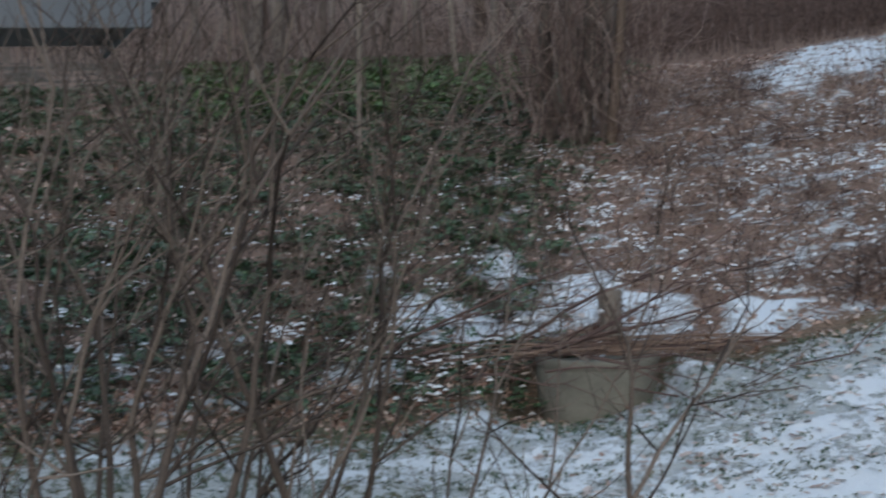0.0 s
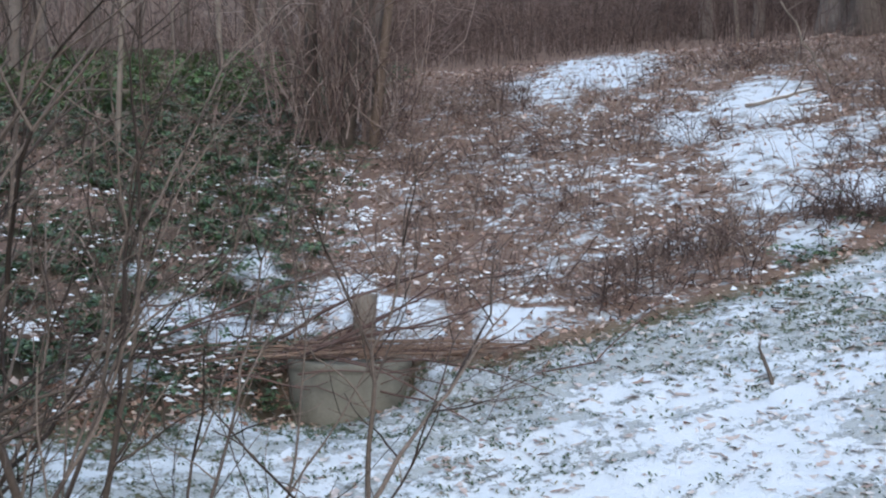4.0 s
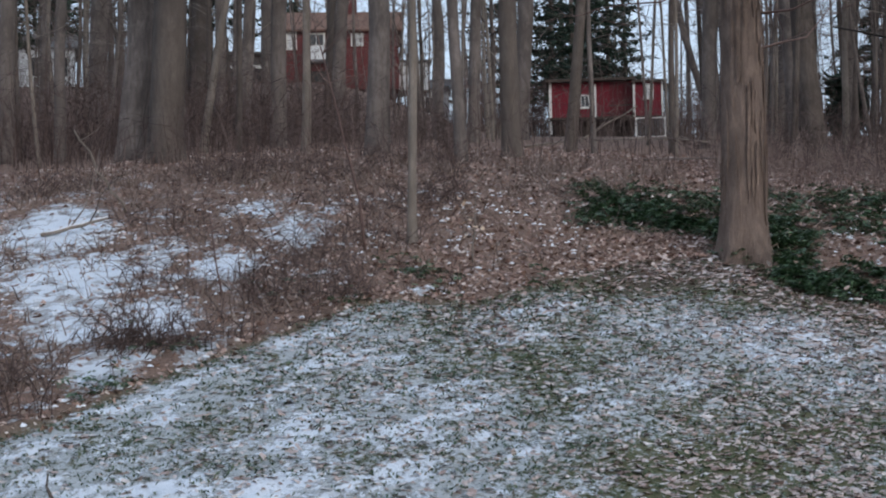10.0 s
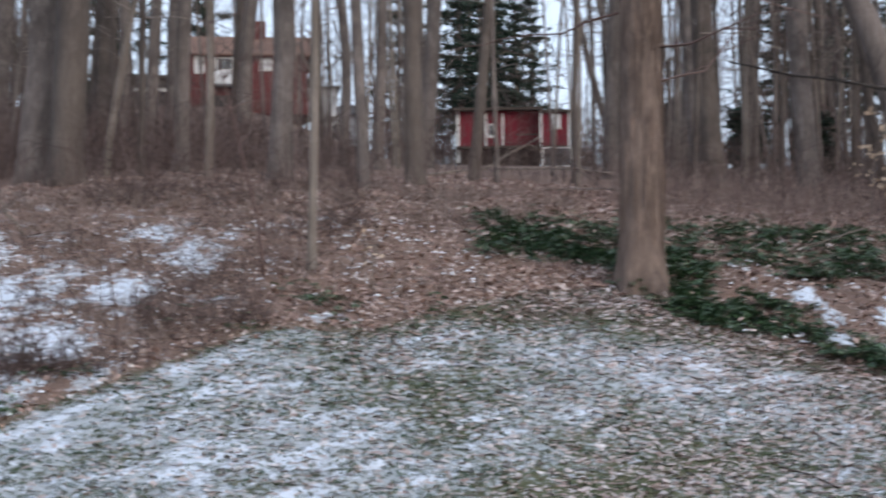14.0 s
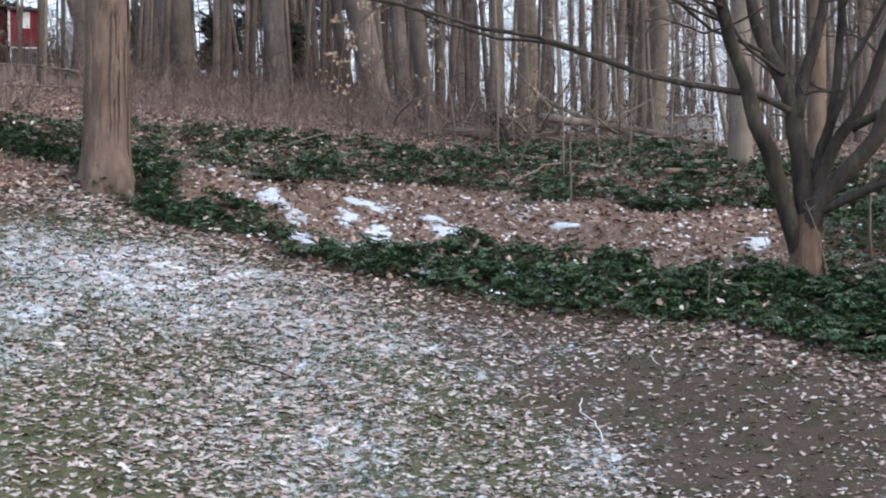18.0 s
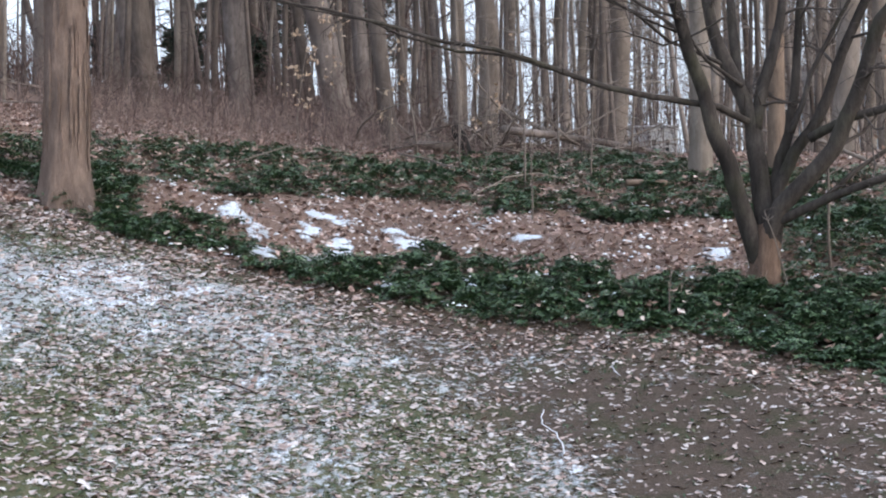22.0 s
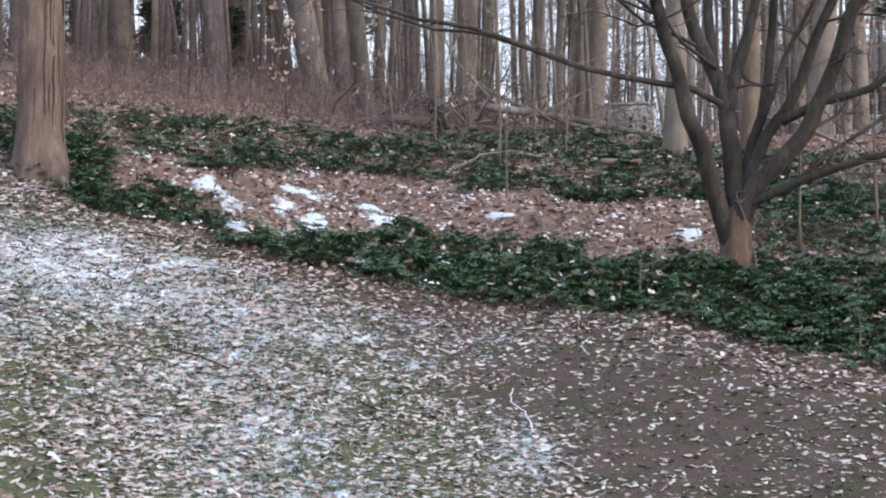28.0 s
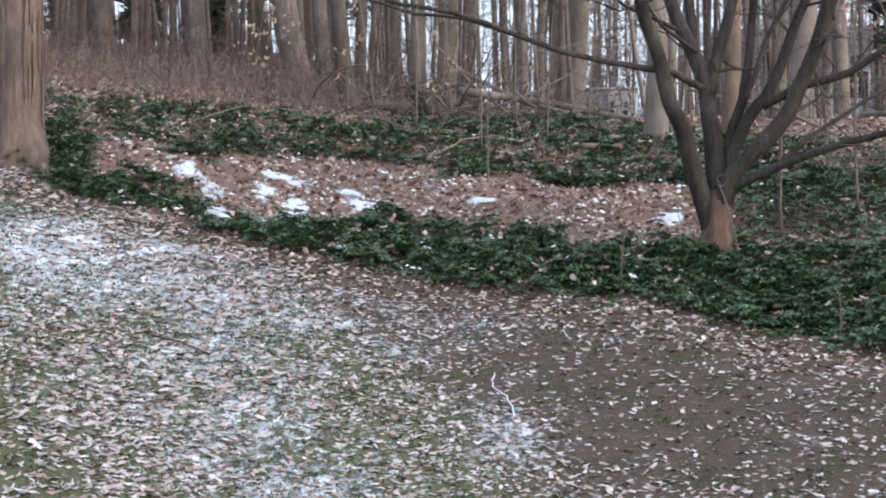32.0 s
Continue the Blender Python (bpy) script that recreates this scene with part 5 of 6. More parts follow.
LOOKS = "bare grey-brown shrub with crowded forking stems"
for k, (az, far, stems) in enumerate(((-53.5, 5.0, 1), (-51, 4.8, 2), (-48.5, 5.3, 2), (-46.8, 4.8, 2), (-45.4, 5.5, 2), (-44.2, 5.0, 3), (-42.6, 5.6, 3), (-41.2, 4.9, 3), (-39.6, 5.3, 3), (-38.2, 5.0, 3), (-36.6, 5.4, 2), (-34.8, 5.2, 1))):
    shrub(polar(az - 1.8, far), 501 + k, stems, LOOKS, SHRUB_BARK, 0.14)


# ---------------------------------------------------------------- kettle grill on the lawn
def grill():
    x, y = -7.8, 5.1
    z = ground_z(x, y)
    e = thing("kettle_grill", (x, y, z), "black kettle grill on thin legs on snowy lawn", "grill")

    def bowl(prof, name, mat, n=24):
        bm = bmesh.new()
        rows = [[bm.verts.new((r * math.cos(6.2832 * k / n), r * math.sin(6.2832 * k / n), h)) for k in range(n)] for r, h in prof]
        for a, b in zip(rows, rows[1:]):
            for k in range(n):
                bm.faces.new((a[k], a[(k + 1) % n], b[(k + 1) % n], b[k]))
        bm.faces.new(rows[0][::-1])
        bm.faces.new(rows[-1])
        bmesh.ops.recalc_face_normals(bm, faces=bm.faces[:])
        return part(name, bm, mat, e, "", True)
    bowl(((0.06, 0.3), (0.16, 0.33), (0.25, 0.41), (0.28, 0.5), (0.285, 0.505)), "bowl", BLACK_ENAMEL)
    lid = bowl(((0.29, 0.507), (0.29, 0.52), (0.26, 0.61), (0.18, 0.67), (0.06, 0.7)), "lid", BLACK_ENAMEL)
    part("handle", box_bm(-0.06, -0.012, 0.7, 0.06, 0.012, 0.74, 0.006), DARK_WOOD, lid)
    for k in range(3):
        a = 0.5 + 2.0944 * k
        t = Tubes()
        t.add([(0.15 * math.cos(a), 0.15 * math.sin(a), 0.36), (0.3 * math.cos(a), 0.3 * math.sin(a), 0.0)], [0.012, 0.012], 8)
        t.ob("leg", BLACK_ENAMEL, e)
    for a in (0.5, 2.5944):
        bm = bmesh.new()
        bmesh.ops.create_cone(bm, cap_ends=True, segments=18, radius1=0.07, radius2=0.07, depth=0.03, matrix=Matrix.Translation((0.31 * math.cos(a), 0.31 * math.sin(a), 0.07)) @ Matrix.Rotation(radians(90), 4, "X"))
        part("wheel", bm, BLACK_ENAMEL, e)


grill()


# ---------------------------------------------------------------- the concrete well ring with its bundle of sticks
def well():
    cx, cy = -4.83, 9.42
    top = -1.37
    e = thing("well_ring", (cx, cy, top), "weathered concrete well ring half buried in snowy bank", "well")
    n, rows = 40, []
    bm = bmesh.new()
    prof = ((0.392, -0.75), (0.414, -0.3), (0.418, -0.085), (0.413, -0.075), (0.413, -0.06), (0.423, -0.05), (0.423, -0.015), (0.409, 0.0), (0.329, 0.0), (0.320, -0.02), (0.320, -0.75))
    for r, z in prof:
        rows.append([bm.verts.new((r * math.cos(6.2832 * k / n) * (1 + 0.006 * math.sin(k * 1.7)), r * math.sin(6.2832 * k / n), z + 0.004 * math.sin(k * 2.3))) for k in range(n)])
    for a, b in zip(rows, rows[1:]):
        for k in range(n):
            bm.faces.new((a[k], a[(k + 1) % n], b[(k + 1) % n], b[k]))
    bmesh.ops.recalc_face_normals(bm, faces=bm.faces[:])
    part("ring", bm, CONCRETE, e, "", True)
    bm = bmesh.new()
    bmesh.ops.create_cone(bm, cap_ends=True, segments=32, radius1=0.34, radius2=0.34, depth=0.05, matrix=Matrix.Translation((0, 0, -0.06)))
    part("lid", bm, CONCRETE, e)
    bm = box_bm(-0.006, -0.412, -0.1, 0.006, -0.398, 0.0)
    o = part("drip", bm, WHITE_PAINT, e, "pale lime streak")
    o.location = (-0.16, 0.05, -0.01)
    # sticks laid over the ring
    rng = random.Random(71)
    ax, ay = math.cos(radians(26.3)), math.sin(radians(26.3))
    pile = thing("stick_bundle", (cx, cy, top), "long bundle of cut brown sticks lying across the well", "sticks")
    for i in range(46):
        ln = rng.uniform(0.5, 1.9)
        mid = rng.gauss(0.12, 0.4)
        d = rng.uniform(-0.3, 0.3)
        slant = rng.gauss(0, 0.09)
        h = 0.012 + rng.uniform(0, 0.075)
        pts = []
        for s in range(5):
            u = mid + ln * (s / 4 - 0.5)
            sag = -0.03 * max(0, abs(u) - 0.5)
            lift = 0.055 * u if u > 0 else 0.02 * u
            d2 = d + slant * (u - mid) * 2
            pts.append((u * ax - d2 * ay, u * ay + d2 * ax, h + sag + lift * 0.6 + rng.gauss(0, 0.012)))
        r = rng.uniform(0.003, 0.0085)
        t = Tubes()
        t.add(pts, taper(r, r * 0.5, 5), 5)
        t.ob("stick", STICK, pile)
    # the short post behind it
    sx, sy = -4.94, 9.86
    sz = ground_z(sx, sy)
    s = thing("stump", (sx, sy, sz), "short weathered grey post stub standing in snow", "stump")
    t = Tubes()
    t.add([(0, 0, -0.15), (0, 0, 0.05), (0.005, 0, 0.2), (0, 0, 0.33), (0, 0, 0.345)], [0.095, 0.085, 0.082, 0.088, 0.08], 14)
    t.ob("body", bark_material("old_grey_wood", (0.15, 0.13, 0.11), (0.34, 0.3, 0.26), 14), s)
    bm = bmesh.new()
    bmesh.ops.create_icosphere(bm, subdivisions=2, radius=0.06, matrix=Matrix.Translation((-0.03, -0.065, 0.2)) @ Matrix.Diagonal((0.7, 0.4, 0.25, 1)))
    part("snow_patch", bm, SNOW, s, "", True)


well()


def brush_pile():
    """Cut branches heaped between the well and the shrubs."""
    rng = random.Random(83)
    cx, cy = -5.5, 8.95
    e = thing("brush_pile", (cx, cy, ground_z(cx, cy)), "heap of dark cut branches beside the well", "branches")
    for i in range(34):
        a = radians(26 + rng.gauss(0, 30))
        ln = rng.uniform(0.7, 2.2)
        start = (rng.uniform(-1.6, 1.0), rng.uniform(-0.3, 0.5), rng.uniform(0.0, 0.22))
        t = Tubes()
        pts = wander(rng, start, (math.cos(a), math.sin(a), rng.uniform(-0.05, 0.35)), ln, 6, 0.1, -0.02)
        r = rng.uniform(0.006, 0.016)
        t.add(pts, taper(r, r * 0.35, 7), 5)
        fine = Tubes()
        for _ in range(4):
            k = rng.randint(2, 6)
            branch_out(fine, rng, pts[k], (math.cos(a) + rng.gauss(0, 0.7), math.sin(a) + rng.gauss(0, 0.7), rng.uniform(-0.1, 0.7)), rng.uniform(0.25, 0.7), r * 0.4, 1, 4)
        tagged(fine.ob("fine_growth", TWIG, t.ob("branch", TWIG, e)), kind="stuff")


brush_pile()


# ---------------------------------------------------------------- fallen wood and single sticks
def fallen(name, label, line, r0, r1, mat, seed, twigs=0, category="log", snow=0.0, sides=8, wob=0.02):
    """A log or stick lying along a line of (x, y, height above ground)."""
    rng = random.Random(seed)
    x0, y0, _ = line[0]
    z0 = ground_z(x0, y0)
    e = thing(name, (x0, y0, z0), label, category)
    pts = []
    for (ax, ay, ah), (bx, by, bh) in zip(line, line[1:]):
        for s in range(4):
            u = s / 4
            x, y = ax + (bx - ax) * u, ay + (by - ay) * u
            pts.append(Vector((x - x0 + rng.gauss(0, wob), y - y0 + rng.gauss(0, wob), ground_z(x, y) - z0 + ah + (bh - ah) * u + r0 * 0.7)))
    x, y, h = line[-1]
    pts.append(Vector((x - x0, y - y0, ground_z(x, y) - z0 + h + r0 * 0.7)))
    t = Tubes()
    t.add(pts, taper(r0, r1, len(pts)), sides)
    t.ob("wood", mat, e)
    if twigs:
        tw = Tubes()
        for _ in range(twigs):
            k = rng.randint(1, len(pts) - 1)
            branch_out(tw, rng, pts[k], (rng.gauss(0, 1), rng.gauss(0, 1), rng.uniform(0.1, 1.2)), rng.uniform(0.3, 1.1), max(0.005, r1 * 0.6), 1, 4, 0.02, 0.2)
        tagged(tw.ob("fine_growth", TWIG_GREY, e), kind="stuff")
    if snow:
        sn = Tubes()
        sn.add([p + Vector((0, 0, r0 * 0.75)) for p in pts], taper(r0 * snow, r1 * snow, len(pts)), 6)
        sn.ob("snow_cap", SNOW, e, "line of settled snow")
    return e


GREY_LOG = "fallen grey branch lying in the ivy"
fallen("fallen_log", "long fallen grey log sloping down through deadwood", [(11.6, 17.6, 0.0), (12.0, 20.0, 0.35), (12.2, 22.5, 0.9)], 0.05, 0.035, BARK_PALE, 1, 4)
fallen("fallen_log", "fallen grey log among deadwood", [(10.3, 18.9, 0.35), (12.2, 19.4, 0.3), (13.6, 18.9, 0.05)], 0.06, 0.04, BARK_GREY, 2, 5)
fallen("fallen_branch", GREY_LOG, [(8.45, 18.2, 0.1), (8.5, 17.2, 0.12), (8.7, 16.0, 0.04)], 0.014, 0.008, TWIG_GREY, 3, 2)
fallen("fallen_branch", "arched fallen grey branch over leaf litter", [(8.3, 15.7, 0.02), (8.75, 15.9, 0.14), (9.3, 16.1, 0.12), (9.7, 16.1, 0.02)], 0.012, 0.008, BARK_PALE, 4, 2)
fallen("fallen_branch", "thin fallen branch bowed over the ivy", [(5.9, 17.1, 0.1), (6.8, 17.6, 0.25), (7.9, 17.9, 0.1)], 0.008, 0.005, TWIG_GREY, 5, 1)
fallen("cut_log", "short cut log with raw pinkish wood in ivy", [(9.95, 15.2, 0.06), (10.4, 15.0, 0.03)], 0.04, 0.04, BARK_OCHRE, 6)
fallen("fallen_branch", "dead branch propped beyond the maple", [(13.0, 14.3, 0.0), (12.6, 14.9, 0.3), (12.0, 15.9, 0.5)], 0.03, 0.015, BARK_PALE, 7, 3)
fallen("fallen_branch", "dead branch beyond the maple", [(14.6, 15.6, 0.05), (15.8, 14.4, 0.1), (17.2, 13.6, 0.05)], 0.035, 0.015, BARK_GREY, 8, 4)
fallen("fallen_log", "pale snow-dusted log lying on the slope", [(-3.65, 16.65, 0.03), (-3.35, 16.75, 0.06), (-3.0, 16.9, 0.1)], 0.024, 0.014, BARK_PALE, 9, 2, "log", 0.6)
fallen("fallen_branch", "pale dead branch across brushwood", [(3.1, 22.6, 0.25), (4.4, 23.4, 0.3), (6.2, 24.0, 0.2)], 0.016, 0.01, BARK_GREY, 10, 3)
fallen("fallen_branch", "grey dead branch propped in front of the shed", [(2.2, 25.6, 0.0), (3.3, 25.9, 0.15), (4.3, 26.2, 0.75)], 0.022, 0.014, BARK_PALE, 17, 2)
fallen("fallen_branch", "grey dead branch on the leafy slope", [(3.6, 21.5, 0.05), (4.6, 21.6, 0.12), (5.6, 21.2, 0.0)], 0.016, 0.01, BARK_GREY, 18, 3)
fallen("fallen_branch", "grey dead branch on the leafy slope", [(4.5, 24.5, 0.35), (5.2, 23.8, 0.2), (5.7, 23.0, 0.0)], 0.02, 0.012, BARK_GREY, 19, 5)
fallen("fallen_branch", "leaning dead branch in brushwood", [(-2.9, 17.6, 0.0), (-3.2, 17.5, 0.5), (-3.45, 17.4, 1.0)], 0.016, 0.01, BARK_PALE, 11, 1)
fallen("stick", "crooked stick crusted with snow on brown turf", [(5.32, 8.71, 0.0), (5.42, 9.0, 0.01), (5.41, 9.2, 0.0), (5.55, 9.4, 0.0)], 0.007, 0.005, STICK, 12, 0, "stick", 0.75, 6, 0.008)
fallen("stick", "curved stick crusted with snow on brown turf", [(6.45, 10.05, 0.0), (6.4, 9.85, 0.01), (6.34, 9.62, 0.0), (6.5, 9.5, 0.0)], 0.006, 0.004, STICK, 13, 0, "stick", 0.75, 6, 0.008)
fallen("stick", "thin brown stick on the lawn edge", [(3.4, 13.7, 0.0), (3.75, 13.5, 0.01), (4.15, 13.25, 0.0)], 0.012, 0.008, DARK_WOOD, 14, 0, "stick", 0, 6, 0.008)
fallen("stick", "grey stick on leafy lawn", [(3.45, 10.6, 0.0), (3.6, 10.45, 0.01), (3.75, 10.25, 0.0)], 0.008, 0.005, DARK_WOOD, 15, 0, "stick", 0, 6, 0.006)
fallen("twig", "arched red-brown bramble cane over snow", [(-3.9, 9.35, 0.01), (-3.2, 9.7, 0.05), (-2.95, 10.15, 0.2), (-2.75, 10.55, 0.4)], 0.006, 0.004, TWIG, 16, 2, "twig")


def stub_stake():
    x, y = -2.02, 9.58
    e = thing("dead_stake", (x, y, ground_z(x, y)), "short bent dead stick standing in the snow", "stick")
    t = Tubes()
    t.add([(0.03, 0, -0.05), (0, 0.0, 0.06), (-0.05, 0.02, 0.17), (-0.075, 0.03, 0.22), (-0.065, 0.03, 0.3)], [0.013, 0.013, 0.011, 0.008, 0.004], 7)
    t.ob("stick", BARK_DARK, e)


stub_stake()


def dark_stump():
    x, y = 9.75, 18.95
    e = thing("stump", (x, y, ground_z(x, y)), "blackened rotting stump among fallen branches", "stump")
    t = Tubes()
    t.add([(0.03, 0, -0.1), (0, 0, 0.1), (-0.05, 0, 0.28), (-0.1, 0.02, 0.42)], [0.16, 0.12, 0.1, 0.05], 11)
    t.ob("body", plain_material("charred_wood", (0.025, 0.022, 0.02), 0.9, 0.4, 10.0), e)
    f = Tubes()
    f.add([(-0.1, 0, 0.1), (-0.5, -0.05, 0.14), (-0.9, 0, 0.16)], [0.08, 0.06, 0.03], 8)
    f.ob("root", BARK_DARK, e)


dark_stump()


def deadfall():
    """A loose heap of grey broken branches round the stump."""
    rng = random.Random(91)
    x, y = 10.6, 19.2
    e = thing("deadwood_heap", (x, y, ground_z(x, y)), "tangled heap of grey broken branches under the trees", "branches")
    for i in range(46):
        t = Tubes()
        a = rng.uniform(0, 6.283)
        px, py = rng.gauss(0, 1.1), rng.gauss(0.3, 0.7)
        pts = wander(rng, (px, py, ground_z(x + px, y + py) - ground_z(x, y) + rng.uniform(0, 0.2)), (math.cos(a), math.sin(a) * 0.6, rng.uniform(-0.05, 0.55)), rng.uniform(0.7, 2.4), 6, 0.12, 0.0)
        r = rng.uniform(0.008, 0.024)
        t.add(pts, taper(r, r * 0.4, 7), 5)
        fine = Tubes()
        for _ in range(3):
            k = rng.randint(1, 6)
            branch_out(fine, rng, pts[k], (rng.gauss(0, 1), rng.gauss(0, 1), rng.uniform(0, 1)), rng.uniform(0.2, 0.7), r * 0.4, 1, 4)
        tagged(fine.ob("fine_growth", TWIG_GREY, t.ob("branch", TWIG_GREY, e)), kind="stuff")


deadfall()


def leafy_sapling(place, seed, height, label, n_leaves, mat, lean=(0, 0), red=False):
    """A slim sapling; some keep pale dead leaves."""
    rng = random.Random(seed)
    x, y = place
    e = thing("sapling", (x, y, ground_z(x, y) - 0.03), label, "sapling")
    t = Tubes()
    pts = wander(rng, (0, 0, 0), (lean[0], lean[1], 1), height, 9, 0.05, 0.02)
    t.add(pts, taper(0.008 + height * 0.003, 0.004, 10), 6)
    t.ob("stem", TWIG if red else TWIG_GREY, e)
    tw = Tubes()
    ends = []
    for _ in range(10):
        k = rng.randint(3, 9)
        a = rng.uniform(0, 6.283)
        line = wander(rng, pts[k], (math.cos(a), math.sin(a), 0.5), rng.uniform(0.25, 0.6) * height * 0.35, 4, 0.15)
        tw.add(line, taper(0.005, 0.002, 5), 4, False)
        ends += line[2:]
    tagged(tw.ob("fine_growth", TWIG if red else TWIG_GREY, e), kind="stuff")
    if n_leaves:
        v, f = [], []
        for _ in range(n_leaves):
            leaf_at(v, f, rng.choice(ends) + Vector((rng.gauss(0, 0.05), rng.gauss(0, 0.05), rng.gauss(-0.03, 0.05))), rng, 0.075, 1.2)
        tagged(mesh_ob("foliage", v, f, mat, e, "curled pale dead leaves"), kind="stuff")


def leaf_at(v, f, p, rng, size, tilt):
    """One curled leaf: folded along its rib, with a lobed edge."""
    a = rng.uniform(0, 6.283)
    m = Euler((rng.gauss(0, tilt), rng.gauss(0, tilt), a)).to_matrix()
    s = size * rng.uniform(0.6, 1.15)
    fold = rng.uniform(-0.14 - 0.3 * tilt, 0.05)
    curl = rng.uniform(-0.12, 0.05 + 0.3 * tilt)
    n0 = len(v)
    for x, y, z in ((-0.5, 0, curl * 0.4), (-0.15, 0.3, fold), (0.12, 0.2, fold * 0.7), (0.28, 0.34, fold), (0.55, 0, curl), (0.28, -0.34, fold), (0.12, -0.2, fold * 0.7), (-0.15, -0.3, fold), (0.05, 0, 0.0)):
        q = m @ Vector((x * s, y * s, z * s))
        v.append((p[0] + q.x, p[1] + q.y, p[2] + q.z))
    f.extend(((n0, n0 + 8, n0 + 1), (n0 + 1, n0 + 8, n0 + 2), (n0 + 2, n0 + 8, n0 + 3), (n0 + 3, n0 + 8, n0 + 4), (n0 + 4, n0 + 8, n0 + 5), (n0 + 5, n0 + 8, n0 + 6), (n0 + 6, n0 + 8, n0 + 7), (n0 + 7, n0 + 8, n0)))


BEECH = scatter_material("pale_beech_leaves", [(0.0, (0.42, 0.3, 0.21)), (1.0, (0.66, 0.54, 0.42))])
PALE = "young beech holding pale dead leaves in the wood"
leafy_sapling(polar(21.2, 21.5), 601, 1.5, PALE, 60, BEECH)
leafy_sapling(polar(22.6, 22.5), 602, 1.9, PALE, 50, BEECH)
leafy_sapling(polar(24.6, 20.5), 603, 1.6, PALE, 26, BEECH)
leafy_sapling(polar(28.0, 20.5), 604, 1.6, PALE, 30, BEECH)
leafy_sapling(polar(29.6, 18.2), 605, 2.4, "slim bare sapling rising through ivy", 0, BEECH)
leafy_sapling(polar(29.9, 16.6), 606, 1.3, "slim bare sapling rising through ivy", 0, BEECH, (0.05, 0))
leafy_sapling(polar(-0.75, 15.2), 607, 2.6, "reddish bare sapling at the edge of the brush", 0, BEECH, (-0.06, 0), True)
leafy_sapling(polar(-6.0, 13.9), 608, 0.85, "dark red bramble shoot standing over snow", 0, BEECH, (-0.18, 0), True)
leafy_sapling(polar(40.6, 14.6), 609, 2.6, "slim bare sapling beside the maple", 0, BEECH, (-0.05, 0))
leafy_sapling(polar(43.2, 15.5), 610, 2.6, "young beech holding rust-brown leaves", 40, LITTER)
leafy_sapling(polar(39.2, 13.6), 611, 0.8, "dark forked twig standing in the ivy", 0, BEECH)
leafy_sapling(polar(35.0, 13.0), 612, 0.45, "dead weed stalk standing in the ivy", 0, BEECH)
leafy_sapling(polar(42.9, 11.9), 613, 0.35, "pale forked weed stalk at the lawn edge", 0, BEECH)
for k, (az, r, h) in enumerate(((25.6, 20.4, 2.6), (27.2, 19.6, 2.2), (28.4, 21.5, 3.0), (30.8, 20.2, 2.8), (32.0, 18.8, 2.0), (33.4, 21.0, 2.6))):
    leafy_sapling(polar(az, r), 620 + k, h, "slim bare sapling rising through deadwood", 0, BEECH, (0.03 * (k % 3 - 1), 0))
leafy_sapling(polar(3.2, 14.9), 614, 0.8, "dead pale weed stalk by the lawn edge", 10, BEECH)


# ---------------------------------------------------------------- ground cover, each kind one mass of small pieces
def strewn(name, label, category, mat, count, seed, area, chance, maker):
    """Strews pieces over a stretch of ground; chance(x, y) keeps or drops each place."""
    rng = random.Random(seed)
    az0, az1, r0, r1 = area
    v, f = [], []
    for _ in range(count):
        az = rng.uniform(az0, az1)
        r = math.sqrt(rng.uniform(r0 * r0, r1 * r1))
        x, y = polar(az, r)
        if rng.random() > chance(x, y, az, r):
            continue
        maker(v, f, x, y, ground_z(x, y) + (relief(x, y) if r < 26 else 0.0), rng)
    ob = mesh_ob(name, v, f, mat)
    return tagged(ob, label, category, "", "stuff")


def put_leaf(size, tilt):
    def make(v, f, x, y, z, rng):
        leaf_at(v, f, (x, y, z + rng.uniform(0.0, 0.007)), rng, size * rng.choice((0.6, 0.85, 1.0)), tilt)
    return make


def put_lawn_leaf(v, f, x, y, z, rng):
    small = 1 - 0.3 * smooth(20, 32, bearing(x, y)[0])
    leaf_at(v, f, (x, y, z + rng.uniform(0.0, 0.007)), rng, 0.1 * small * rng.choice((0.6, 0.85, 1.0)), 0.2)


def put_blade(height):
    def make(v, f, x, y, z, rng):
        for _ in range(3):
            a = rng.uniform(0, 6.283)
            h = height * rng.uniform(0.5, 1.2)
            lx, ly = h * rng.gauss(0, 1.0), h * rng.gauss(0, 1.0)
            w = rng.uniform(0.004, 0.008)
            dx, dy = rng.gauss(0, 0.03), rng.gauss(0, 0.03)
            c, s = math.cos(a) * w, math.sin(a) * w
            n0 = len(v)
            v.extend(((x + dx - c, y + dy - s, z - 0.01), (x + dx + c, y + dy + s, z - 0.01), (x + dx + lx * 0.5 + c * 0.7, y + dy + ly * 0.5 + s * 0.7, z + h * 0.65), (x + dx + lx * 0.5 - c * 0.7, y + dy + ly * 0.5 - s * 0.7, z + h * 0.65), (x + dx + lx, y + dy + ly, z + h * 0.85)))
            f.extend(((n0, n0 + 1, n0 + 2, n0 + 3), (n0 + 3, n0 + 2, n0 + 4)))
    return make


